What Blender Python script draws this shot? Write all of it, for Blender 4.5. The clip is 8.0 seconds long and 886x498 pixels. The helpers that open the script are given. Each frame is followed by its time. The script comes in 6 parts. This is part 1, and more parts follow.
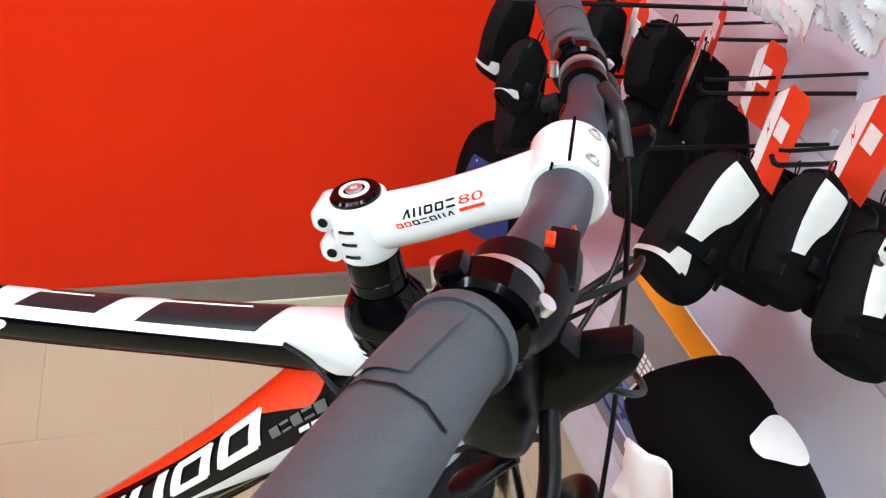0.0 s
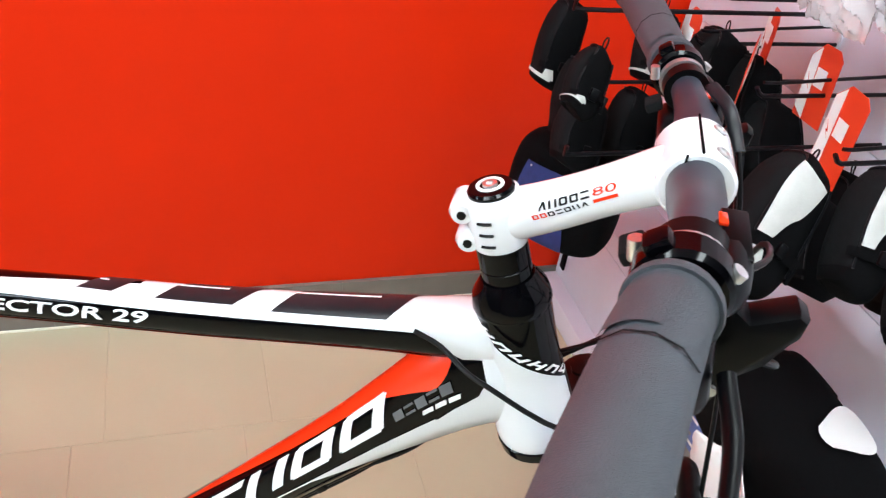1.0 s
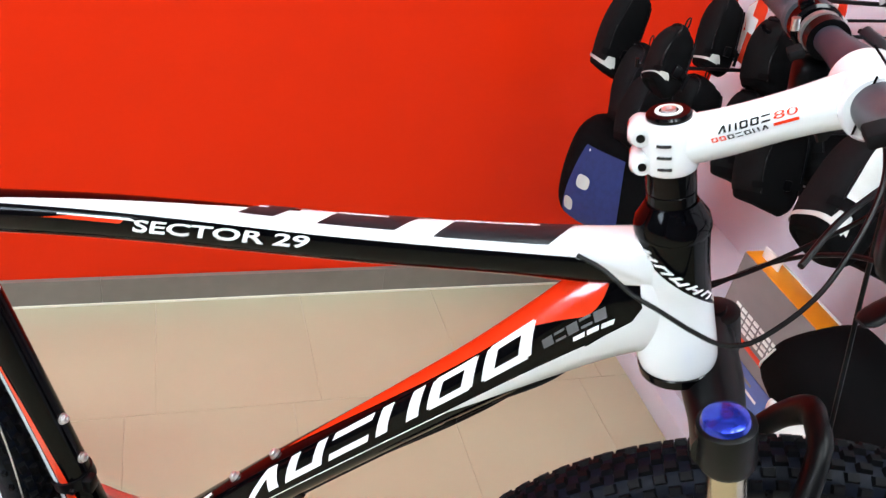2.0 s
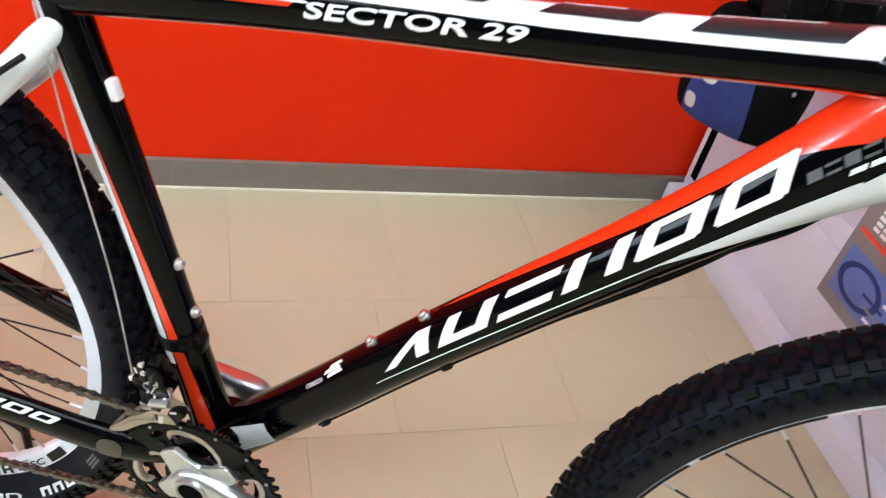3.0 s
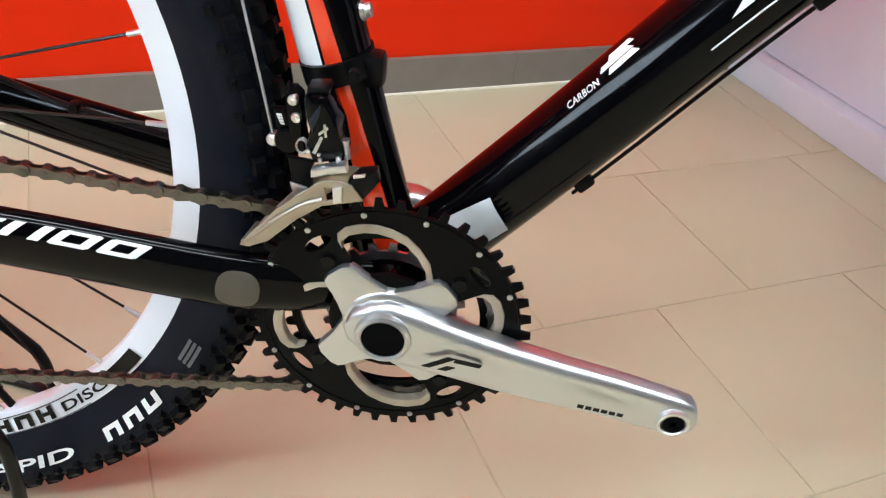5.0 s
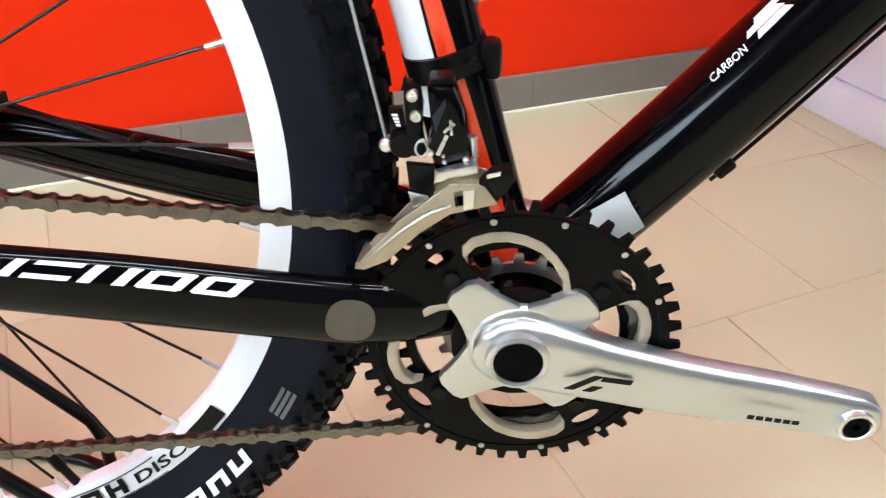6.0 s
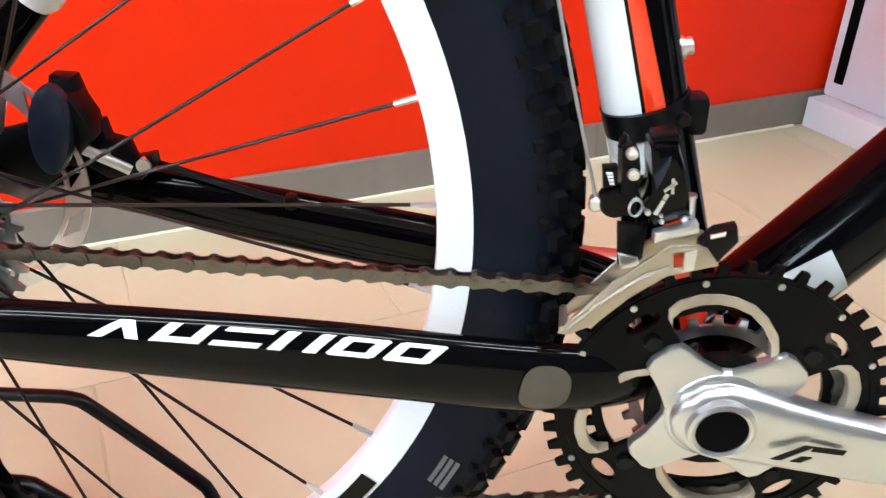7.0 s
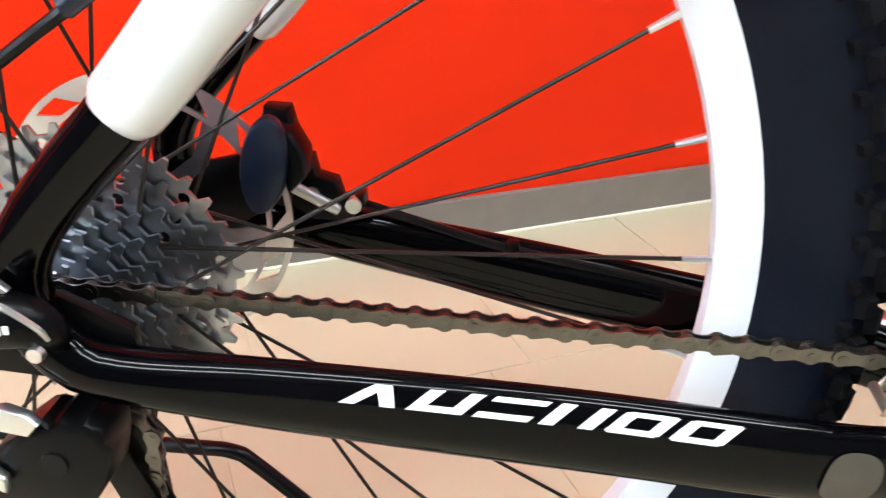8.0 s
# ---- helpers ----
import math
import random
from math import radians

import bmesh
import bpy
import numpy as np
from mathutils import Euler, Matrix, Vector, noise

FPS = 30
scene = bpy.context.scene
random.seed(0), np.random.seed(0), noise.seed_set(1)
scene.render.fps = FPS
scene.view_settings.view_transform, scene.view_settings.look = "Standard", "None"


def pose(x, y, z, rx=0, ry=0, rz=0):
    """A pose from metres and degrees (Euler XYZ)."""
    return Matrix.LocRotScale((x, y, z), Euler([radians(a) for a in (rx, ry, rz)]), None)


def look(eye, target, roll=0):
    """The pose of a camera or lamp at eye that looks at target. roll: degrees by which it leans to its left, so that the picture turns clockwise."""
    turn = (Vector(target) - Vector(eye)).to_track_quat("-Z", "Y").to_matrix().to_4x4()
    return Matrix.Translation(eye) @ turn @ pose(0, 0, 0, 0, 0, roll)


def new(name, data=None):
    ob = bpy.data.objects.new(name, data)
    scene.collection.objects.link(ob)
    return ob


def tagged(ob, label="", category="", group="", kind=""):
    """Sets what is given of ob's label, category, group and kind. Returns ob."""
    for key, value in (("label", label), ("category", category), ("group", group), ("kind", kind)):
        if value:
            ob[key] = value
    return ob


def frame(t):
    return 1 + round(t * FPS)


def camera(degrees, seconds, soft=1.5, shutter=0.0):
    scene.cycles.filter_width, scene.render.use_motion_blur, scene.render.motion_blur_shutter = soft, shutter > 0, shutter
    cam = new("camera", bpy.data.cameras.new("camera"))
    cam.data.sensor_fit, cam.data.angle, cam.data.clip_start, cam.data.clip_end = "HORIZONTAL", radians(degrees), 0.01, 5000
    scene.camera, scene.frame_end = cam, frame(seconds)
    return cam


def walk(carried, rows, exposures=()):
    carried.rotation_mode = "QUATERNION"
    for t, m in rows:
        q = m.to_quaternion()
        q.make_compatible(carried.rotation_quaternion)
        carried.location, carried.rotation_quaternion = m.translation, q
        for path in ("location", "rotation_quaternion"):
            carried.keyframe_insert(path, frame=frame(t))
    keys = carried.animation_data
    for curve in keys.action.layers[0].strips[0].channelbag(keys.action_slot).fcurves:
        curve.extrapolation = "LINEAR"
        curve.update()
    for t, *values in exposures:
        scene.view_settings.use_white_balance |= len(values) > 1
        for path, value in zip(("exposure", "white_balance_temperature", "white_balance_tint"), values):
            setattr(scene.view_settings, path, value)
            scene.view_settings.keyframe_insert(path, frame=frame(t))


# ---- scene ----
cam = camera(55.4, 8.0, soft=1.2, shutter=0.2)
PATH = [
    (0, (0.9599, -0.3948, 1.2651), (0.8353, 1.2036, 0.0695), 10.47),
    (0.5, (0.9273, -0.4245, 1.2739), (0.7960, 1.1798, 0.0869), 10.04),
    (1, (0.8956, -0.4464, 1.2688), (0.7330, 1.1597, 0.0881), 9.07),
    (1.2, (0.8764, -0.4542, 1.2638), (0.6846, 1.1858, 0.1352), 9.36),
    (2.3, (0.7602, -0.5418, 1.1801), (0.6522, 1.0768, 0.0103), 12.12),
    (2.5, (0.7409, -0.5355, 1.1495), (0.6490, 1.0644, -0.0472), 12.55),
    (3, (0.6743, -0.5124, 1.0521), (0.5234, 1.0376, -0.2028), 14.13),
    (3.5, (0.5876, -0.4729, 0.9156), (0.4017, 1.0213, -0.4007), 12.62),
    (4, (0.5362, -0.4508, 0.8208), (0.3610, 1.0184, -0.5249), 10.34),
    (4.5, (0.5247, -0.4509, 0.7449), (0.4108, 1.0893, -0.5258), 8.40),
    (4.7, (0.5086, -0.4541, 0.6951), (0.4513, 1.1473, -0.5017), 8.92),
    (5.8, (0.4287, -0.4090, 0.6063), (0.4107, 1.2382, -0.5280), 3.11),
    (6, (0.4099, -0.4154, 0.5944), (0.3938, 1.2682, -0.4850), 2.49),
    (6.5, (0.3614, -0.4020, 0.5940), (0.3507, 1.2731, -0.4988), 2.79),
    (7, (0.3162, -0.3988, 0.5878), (0.2688, 1.3421, -0.3956), 1.60),
    (7.5, (0.2672, -0.3718, 0.5793), (0.1756, 1.4024, -0.3394), 2.32),
    (8, (0.2088, -0.3557, 0.5693), (0.0533, 1.4157, -0.3460), 1.41),
]
walk(cam, [(t, look(eye, target, roll)) for t, eye, target, roll in PATH], ((0.0, 0.13), (1.2, 0.16), (2.5, 0.16), (3.5, 0.10), (4.5, 0.02), (6.0, 0.46), (8.0, 0.53)))

# strength of the ceiling diffusers and their places in the shop (u, v)
LAMP = 29.6
LAMPS = ((-0.9, -1.3), (0.9, -1.3), (-0.9, -2.2), (0.9, -2.2), (2.4, -2.1), (-2.3, -2.1))
# brightness of the glow panel added behind the unseen, assumed window
WINDOW_GLOW = 16.0

# ---- world, light, exposure ----
world = bpy.data.worlds.new("world")
scene.world = world
world.use_nodes = True
world.node_tree.nodes["Background"].inputs[0].default_value = (0.9, 0.95, 1.0, 1)
world.node_tree.nodes["Background"].inputs[1].default_value = 0.02

# The shop stands along the red wall: u runs along it, v into it, z up.
SHOP = Matrix.Translation((0, 0.724, 0)) @ Matrix.Rotation(math.atan(0.5033), 4, "Z")


# ---- materials ----
def mat(name, color, rough=0.5, metal=0.0, coat=0.0, vary=0.0, scale=40.0, bump=0.0, bump_scale=200.0, random_tint=0.0, rough_vary=0.0, trans=0.0, spec=0.5):
    m = bpy.data.materials.new(name)
    m.use_nodes = True
    nt = m.node_tree
    b = nt.nodes["Principled BSDF"]
    b.inputs["Base Color"].default_value = (*color, 1)
    b.inputs["Roughness"].default_value = rough
    b.inputs["Metallic"].default_value = metal
    b.inputs["Coat Weight"].default_value = coat
    b.inputs["Coat Roughness"].default_value = 0.06
    b.inputs["Transmission Weight"].default_value = trans
    b.inputs["Specular IOR Level"].default_value = spec
    tc = nt.nodes.new("ShaderNodeTexCoord")
    if vary > 0 or random_tint > 0:
        n1 = nt.nodes.new("ShaderNodeTexNoise")
        n1.inputs["Scale"].default_value = scale
        n1.inputs["Detail"].default_value = 6
        nt.links.new(tc.outputs["Object"], n1.inputs["Vector"])
        n2 = nt.nodes.new("ShaderNodeTexNoise")
        n2.inputs["Scale"].default_value = scale * 0.12
        n2.inputs["Detail"].default_value = 3
        nt.links.new(tc.outputs["Object"], n2.inputs["Vector"])
        add = nt.nodes.new("ShaderNodeMath")
        add.operation = "ADD"
        nt.links.new(n1.outputs["Fac"], add.inputs[0])
        nt.links.new(n2.outputs["Fac"], add.inputs[1])
        rng = nt.nodes.new("ShaderNodeMapRange")
        rng.inputs["From Min"].default_value, rng.inputs["From Max"].default_value = 0.6, 1.4
        rng.inputs["To Min"].default_value, rng.inputs["To Max"].default_value = 1 - vary, 1 + vary
        nt.links.new(add.outputs[0], rng.inputs["Value"])
        val = rng.outputs["Result"]
        if random_tint > 0:
            oi = nt.nodes.new("ShaderNodeObjectInfo")
            r2 = nt.nodes.new("ShaderNodeMapRange")
            r2.inputs["To Min"].default_value, r2.inputs["To Max"].default_value = 1 - random_tint, 1 + random_tint
            nt.links.new(oi.outputs["Random"], r2.inputs["Value"])
            mu = nt.nodes.new("ShaderNodeMath")
            mu.operation = "MULTIPLY"
            nt.links.new(val, mu.inputs[0])
            nt.links.new(r2.outputs["Result"], mu.inputs[1])
            val = mu.outputs[0]
        hs = nt.nodes.new("ShaderNodeHueSaturation")
        hs.inputs["Color"].default_value = (*color, 1)
        nt.links.new(val, hs.inputs["Value"])
        nt.links.new(hs.outputs["Color"], b.inputs["Base Color"])
        if rough_vary > 0:
            r3 = nt.nodes.new("ShaderNodeMapRange")
            r3.inputs["From Min"].default_value, r3.inputs["From Max"].default_value = 0.6, 1.4
            r3.inputs["To Min"].default_value, r3.inputs["To Max"].default_value = max(rough - rough_vary, 0.02), min(rough + rough_vary, 1)
            nt.links.new(add.outputs[0], r3.inputs["Value"])
            nt.links.new(r3.outputs["Result"], b.inputs["Roughness"])
    if bump > 0:
        n3 = nt.nodes.new("ShaderNodeTexNoise")
        n3.inputs["Scale"].default_value = bump_scale
        n3.inputs["Detail"].default_value = 4
        nt.links.new(tc.outputs["Object"], n3.inputs["Vector"])
        bp = nt.nodes.new("ShaderNodeBump")
        bp.inputs["Strength"].default_value = bump
        bp.inputs["Distance"].default_value = 0.001
        nt.links.new(n3.outputs["Fac"], bp.inputs["Height"])
        nt.links.new(bp.outputs["Normal"], b.inputs["Normal"])
    return m


M_WALL = mat("wall_red_paint", (0.75, 0.023, 0.002), 0.42, vary=0.06, scale=3, bump=0.12, bump_scale=260, spec=0.18)
# Unseen walls and ceiling, darkened to keep reflections in the black paint low.
M_WALLW = mat("wall_grey_paint", (0.11, 0.112, 0.115), 0.7, vary=0.05, scale=5)
M_CEIL = mat("ceiling_paint", (0.38, 0.385, 0.39), 0.8, vary=0.04, scale=5)
M_TILE = mat("floor_tile", (0.52, 0.475, 0.325), 0.36, vary=0.06, scale=4, random_tint=0.02, spec=0.3, bump=0.02, bump_scale=120)
M_GROUT = mat("floor_grout", (0.50, 0.453, 0.312), 0.85, vary=0.2, scale=14)
M_SKIRT = mat("skirting_tile", (0.19, 0.165, 0.14), 0.5, vary=0.1, scale=30)
M_BEAD = mat("sealant_bead", (0.75, 0.68, 0.56), 0.6, vary=0.1, scale=50)
M_PANEL = mat("display_panel", (0.66, 0.67, 0.745), 0.42, vary=0.06, scale=10, bump=0.03)
# Near-black stands for the shade inside holes, the slot and the seam.
M_DARK = mat("dark_gap", (0.002, 0.002, 0.0025), 0.7, spec=0.03)
M_BLACK = mat("gloss_black_paint", (0.001, 0.001, 0.0016), 0.13, coat=0.22, vary=0.15, scale=60, spec=0.05)
M_BLACK2 = mat("satin_black", (0.002, 0.002, 0.0025), 0.36, vary=0.2, scale=80, spec=0.16)
M_WHITE = mat("gloss_white_paint", (0.74, 0.75, 0.765), 0.22, coat=0.8, vary=0.03, scale=30)
M_RED = mat("gloss_red_paint", (0.72, 0.035, 0.006), 0.2, coat=1.0, vary=0.05, scale=40)
M_DECAL = mat("white_decal", (0.82, 0.82, 0.82), 0.35, vary=0.04, scale=80)
M_GREYDECAL = mat("grey_decal", (0.10, 0.10, 0.108), 0.4, vary=0.1, scale=80)
M_PATCH = mat("dark_grey_panel", (0.014, 0.014, 0.017), 0.3, vary=0.25, scale=160, spec=0.3)
M_RIM = mat("white_rim", (0.76, 0.775, 0.825), 0.3, vary=0.03, scale=40)
M_TYRE = mat("tyre_rubber", (0.003, 0.0045, 0.010), 0.5, vary=0.2, scale=120, bump=0.25, bump_scale=900, spec=0.12)
M_TREAD = mat("tread_rubber", (0.004, 0.004, 0.005), 0.5, vary=0.3, scale=90, bump=0.4, bump_scale=700, spec=0.08)
M_GRIP = mat("grip_rubber", (0.046, 0.054, 0.064), 0.52, vary=0.15, scale=120, bump=0.5, bump_scale=1500)
M_BAR = mat("anodised_bar", (0.026, 0.032, 0.044), 0.4, vary=0.1, scale=60, spec=0.25)
M_SILVER = mat("polished_alloy", (0.76, 0.76, 0.77), 0.34, metal=1.0, vary=0.02, scale=30)
M_MATT = mat("satin_alloy", (0.58, 0.575, 0.57), 0.4, metal=0.9, vary=0.04, scale=50)
M_CHAIN = mat("chain_steel", (0.15, 0.14, 0.128), 0.32, metal=1.0, vary=0.25, scale=200)
M_STEEL = mat("cog_steel", (0.43, 0.455, 0.50), 0.28, metal=1.0, vary=0.25, scale=120)
M_RING = mat("black_chainring", (0.0018, 0.0018, 0.0022), 0.28, vary=0.2, scale=100, spec=0.08)
M_ARM = mat("satin_forged_alloy", (0.58, 0.59, 0.605), 0.30, metal=0.95, vary=0.03, scale=40, bump=0.04, bump_scale=900)
M_CAGE = mat("bronze_steel", (0.40, 0.355, 0.29), 0.36, metal=0.9, vary=0.08, scale=80)
M_STANCH = mat("champagne_stanchion", (0.50, 0.42, 0.32), 0.22, metal=1.0, vary=0.05, scale=40)
M_BLUE = mat("blue_anodised", (0.01, 0.035, 0.45), 0.22, metal=0.7, coat=0.6, vary=0.1, scale=80)
M_SPOKE = mat("dark_spoke", (0.022, 0.018, 0.016), 0.35, metal=0.6)
M_HOSE = mat("cable_housing", (0.002, 0.002, 0.0025), 0.35, spec=0.2)
M_PLASTIC = mat("black_plastic", (0.0022, 0.0022, 0.0027), 0.30, vary=0.2, scale=70, spec=0.12)
M_SLATE = mat("slate_plastic", (0.007, 0.012, 0.026), 0.28, vary=0.15, scale=70, spec=0.35)
M_FABRIC = mat("black_fabric", (0.0025, 0.0025, 0.003), 0.85, vary=0.3, scale=150, bump=0.8, bump_scale=1400, spec=0.08)
M_FABRIC2 = mat("charcoal_fabric", (0.006, 0.0063, 0.007), 0.85, vary=0.3, scale=150, bump=0.8, bump_scale=1400, spec=0.12)
M_BLUEFAB = mat("blue_fabric", (0.012, 0.025, 0.14), 0.7, vary=0.25, scale=120, bump=0.6, bump_scale=1200)
M_REFLECT = mat("pale_reflective_fabric", (0.52, 0.52, 0.49), 0.45, vary=0.12, scale=50, bump=0.3, bump_scale=500)
M_CARD = mat("red_card", (0.72, 0.05, 0.015), 0.4, vary=0.03, scale=30)
M_CARDW = mat("white_card", (0.82, 0.82, 0.80), 0.45, vary=0.03, scale=30)
M_ORANGE = mat("orange_card", (0.85, 0.28, 0.01), 0.4, vary=0.05, scale=30)
M_GREYCARD = mat("grey_card", (0.20, 0.19, 0.19), 0.45, vary=0.12, scale=25)
M_BLUECARD = mat("blue_card", (0.10, 0.16, 0.42), 0.4, vary=0.2, scale=25)
M_HOOK = mat("black_wire", (0.002, 0.002, 0.003), 0.3, spec=0.25)
M_FILM = mat("clear_plastic_film", (0.92, 0.94, 0.95), 0.16, trans=0.55, bump=0.5, bump_scale=45)
M_LIP = mat("worn_tan_alloy", (0.40, 0.34, 0.27), 0.45, metal=0.6, vary=0.25, scale=60, bump=0.1, bump_scale=600)
M_GUARD = mat("worn_brown_film", (0.060, 0.049, 0.037), 0.55, vary=0.35, scale=50, bump=0.1, bump_scale=400)
M_PALE = mat("pale_protector", (0.52, 0.54, 0.56), 0.3, vary=0.05, scale=60)


def glow(name, color, strength):
    m = bpy.data.materials.new(name)
    m.use_nodes = True
    nt = m.node_tree
    nt.nodes.remove(nt.nodes["Principled BSDF"])
    e = nt.nodes.new("ShaderNodeEmission")
    e.inputs[0].default_value = (*color, 1)
    e.inputs[1].default_value = strength
    nt.links.new(e.outputs[0], nt.nodes["Material Output"].inputs[0])
    return m


M_GLASS = mat("window_glass", (1.0, 1.0, 1.0), 0.0, trans=1.0)
M_WINDOW_GLOW = glow("daylight_outside", (0.72, 0.86, 1.0), WINDOW_GLOW)
M_TUBE = glow("fluorescent_diffuser", (0.86, 0.96, 1.0), LAMP)


# ---- mesh helpers ----
def part(name, bm, material, parent=None, label="", smooth=True, m=None):
    me = bpy.data.meshes.new(name)
    if isinstance(bm, tuple):
        me.from_pydata([tuple(v) for v in bm[0]], [], bm[1])
        me.update()
        b2 = bmesh.new()
        b2.from_mesh(me)
        bmesh.ops.recalc_face_normals(b2, faces=b2.faces)
        b2.to_mesh(me)
        b2.free()
    else:
        bmesh.ops.recalc_face_normals(bm, faces=bm.faces)
        bm.to_mesh(me)
        bm.free()
    me.materials.append(material)
    if smooth:
        for p in me.polygons:
            p.use_smooth = True
        me.set_sharp_from_angle(angle=radians(38))
    ob = new(name, me)
    if parent is not None:
        ob.parent = parent
    if m is not None:
        ob.matrix_basis = m
    if label:
        ob["label"] = label
    return ob


def again(ob, m, parent=None):
    o = new(ob.name.split(".")[0], ob.data)
    o.parent = parent if parent is not None else ob.parent
    o.matrix_basis = m
    return o


def thing(name, label, category, m=None, group="", kind=""):
    e = new(name)
    e.empty_display_size = 0.05
    if m is not None:
        e.matrix_basis = m
    return tagged(e, label, category, group, kind)


def spline(pts, n):
    """Points along a smooth curve through pts, evenly spread over its length."""
    P = np.array(pts, float)
    if len(P) == 2:
        return np.array([P[0] + (P[1] - P[0]) * i / (n - 1) for i in range(n)])
    Q = np.vstack([2 * P[0] - P[1], P, 2 * P[-1] - P[-2]])
    out = []
    for i in range(1, len(Q) - 2):
        for k in range(24):
            t = k / 24
            a, b, c, d = Q[i - 1], Q[i], Q[i + 1], Q[i + 2]
            out.append(0.5 * (2 * b + (c - a) * t + (2 * a - 5 * b + 4 * c - d) * t * t + (3 * b - a - 3 * c + d) * t ** 3))
    out.append(P[-1])
    out = np.array(out)
    s = np.concatenate([[0], np.cumsum(np.linalg.norm(np.diff(out, axis=0), axis=1))])
    w = np.linspace(0, s[-1], n)
    return np.stack([np.interp(w, s, out[:, k]) for k in range(out.shape[1])], 1)


class Tube:
    """A tube along a curve. Rows of path: x, y, z, half width across (towards y), half height. Angle 0 faces -y, 90 faces up."""

    def __init__(self, rows, n=40, power=1.0, side=(0, 1, 0)):
        R = spline(rows, n)
        self.c, self.a, self.b, self.p = R[:, :3], R[:, 3], R[:, 4], power
        T = np.gradient(self.c, axis=0)
        T /= np.linalg.norm(T, axis=1)[:, None]
        Y = np.array(side, float)
        S = Y - T * (T @ Y)[:, None]
        S /= np.linalg.norm(S, axis=1)[:, None]
        N = np.cross(T, S)
        if N[:, 2].mean() < 0:
            N = -N
        self.S, self.N = S, N
        self.s = np.concatenate([[0], np.cumsum(np.linalg.norm(np.diff(self.c, axis=0), axis=1))])
        self.length = self.s[-1]

    def at(self, s, ang, off=0.0):
        g = lambda A: np.array([np.interp(s, self.s, A[:, k]) for k in range(3)])
        a, b = np.interp(s, self.s, self.a) + off, np.interp(s, self.s, self.b) + off
        ca, sa = math.cos(radians(ang)), math.sin(radians(ang))
        ca, sa = math.copysign(abs(ca) ** self.p, ca), math.copysign(abs(sa) ** self.p, sa)
        return g(self.c) - g(self.S) * a * ca + g(self.N) * b * sa

    def mesh(self, n=24, caps=True):
        L = len(self.s)
        V, F = [], []
        for i in range(L):
            for k in range(n):
                V.append(self.at(self.s[i], 360 * k / n))
        for i in range(L - 1):
            for k in range(n):
                F.append((i * n + k, i * n + (k + 1) % n, (i + 1) * n + (k + 1) % n, (i + 1) * n + k))
        if caps:
            F.append(tuple(range(n)))
            F.append(tuple((L - 1) * n + k for k in range(n)))
        return V, F

    def patch(self, corners, off=0.0006, nu=16, nv=10):
        """A thin skin over the tube between four corners (distance along, angle): two at the start, two at the end."""
        (s0, a0), (s1, a1), (s2, a2), (s3, a3) = corners
        V, F = [], []
        for j in range(nv + 1):
            for i in range(nu + 1):
                x, y = i / nu, j / nv
                s = (1 - y) * ((1 - x) * s0 + x * s1) + y * ((1 - x) * s3 + x * s2)
                a = (1 - y) * ((1 - x) * a0 + x * a1) + y * ((1 - x) * a3 + x * a2)
                V.append(self.at(s, a, off))
        for j in range(nv):
            for i in range(nu):
                q = j * (nu + 1) + i
                F.append((q, q + 1, q + nu + 2, q + nu + 1))
        return V, F


def edge_patch(tube, rows, off=0.0008, n=12):
    """A thin skin over a tube; each row is (angle, start, end) along it, so its ends may be curved."""
    V, F = [], []
    for a, s0, s1 in rows:
        V += [tube.at(s0 + (s1 - s0) * i / n, a, off) for i in range(n + 1)]
    for j in range(len(rows) - 1):
        for i in range(n):
            q = j * (n + 1) + i
            F.append((q, q + 1, q + n + 2, q + n + 1))
    return V, F


def disc_patch(tube, s0, a0, rs, ra, off=0.001, n=28, k=5, cut=1.0):
    """A rounded patch on a tube round a point (distance along, angle)."""
    V, F = [tube.at(s0, a0, off)], []
    for j in range(1, k + 1):
        for i in range(n):
            w = 2 * math.pi * i / n
            c, d = math.cos(w), math.sin(w)
            c, d = math.copysign(abs(c) ** cut, c), math.copysign(abs(d) ** cut, d)
            V.append(tube.at(s0 + rs * j / k * c, a0 + ra * j / k * d, off))
    for i in range(n):
        F.append((0, 1 + i, 1 + (i + 1) % n))
        for j in range(k - 1):
            F.append((1 + j * n + i, 1 + j * n + (i + 1) % n, 1 + (j + 1) * n + (i + 1) % n, 1 + (j + 1) * n + i))
    return V, F


def merge(*parts_):
    V, F = [], []
    for v, f in parts_:
        o = len(V)
        V += [tuple(p) for p in v]
        F += [tuple(i + o for i in q) for q in f]
    return V, F


def wire(pts, r, n=None, k=8):
    """A round wire or hose through points in the same space."""
    P = spline(pts, n or max(2, 8 * (len(pts) - 1)))
    T = np.gradient(P, axis=0)
    T /= np.linalg.norm(T, axis=1)[:, None] + 1e-12
    ref = np.array([0.0, 0.0, 1.0]) if abs(T[0][2]) < 0.9 else np.array([0.0, 1.0, 0.0])
    A = np.cross(T[0], ref)
    A /= np.linalg.norm(A)
    V, F = [], []
    for i in range(len(P)):
        A = A - T[i] * (A @ T[i])
        A /= np.linalg.norm(A)
        B = np.cross(T[i], A)
        for j in range(k):
            w = 2 * math.pi * j / k
            V.append(P[i] + r * (A * math.cos(w) + B * math.sin(w)))
    for i in range(len(P) - 1):
        for j in range(k):
            F.append((i * k + j, i * k + (j + 1) % k, (i + 1) * k + (j + 1) % k, (i + 1) * k + j))
    F.append(tuple(range(k)))
    F.append(tuple((len(P) - 1) * k + j for j in range(k)))
    return V, F


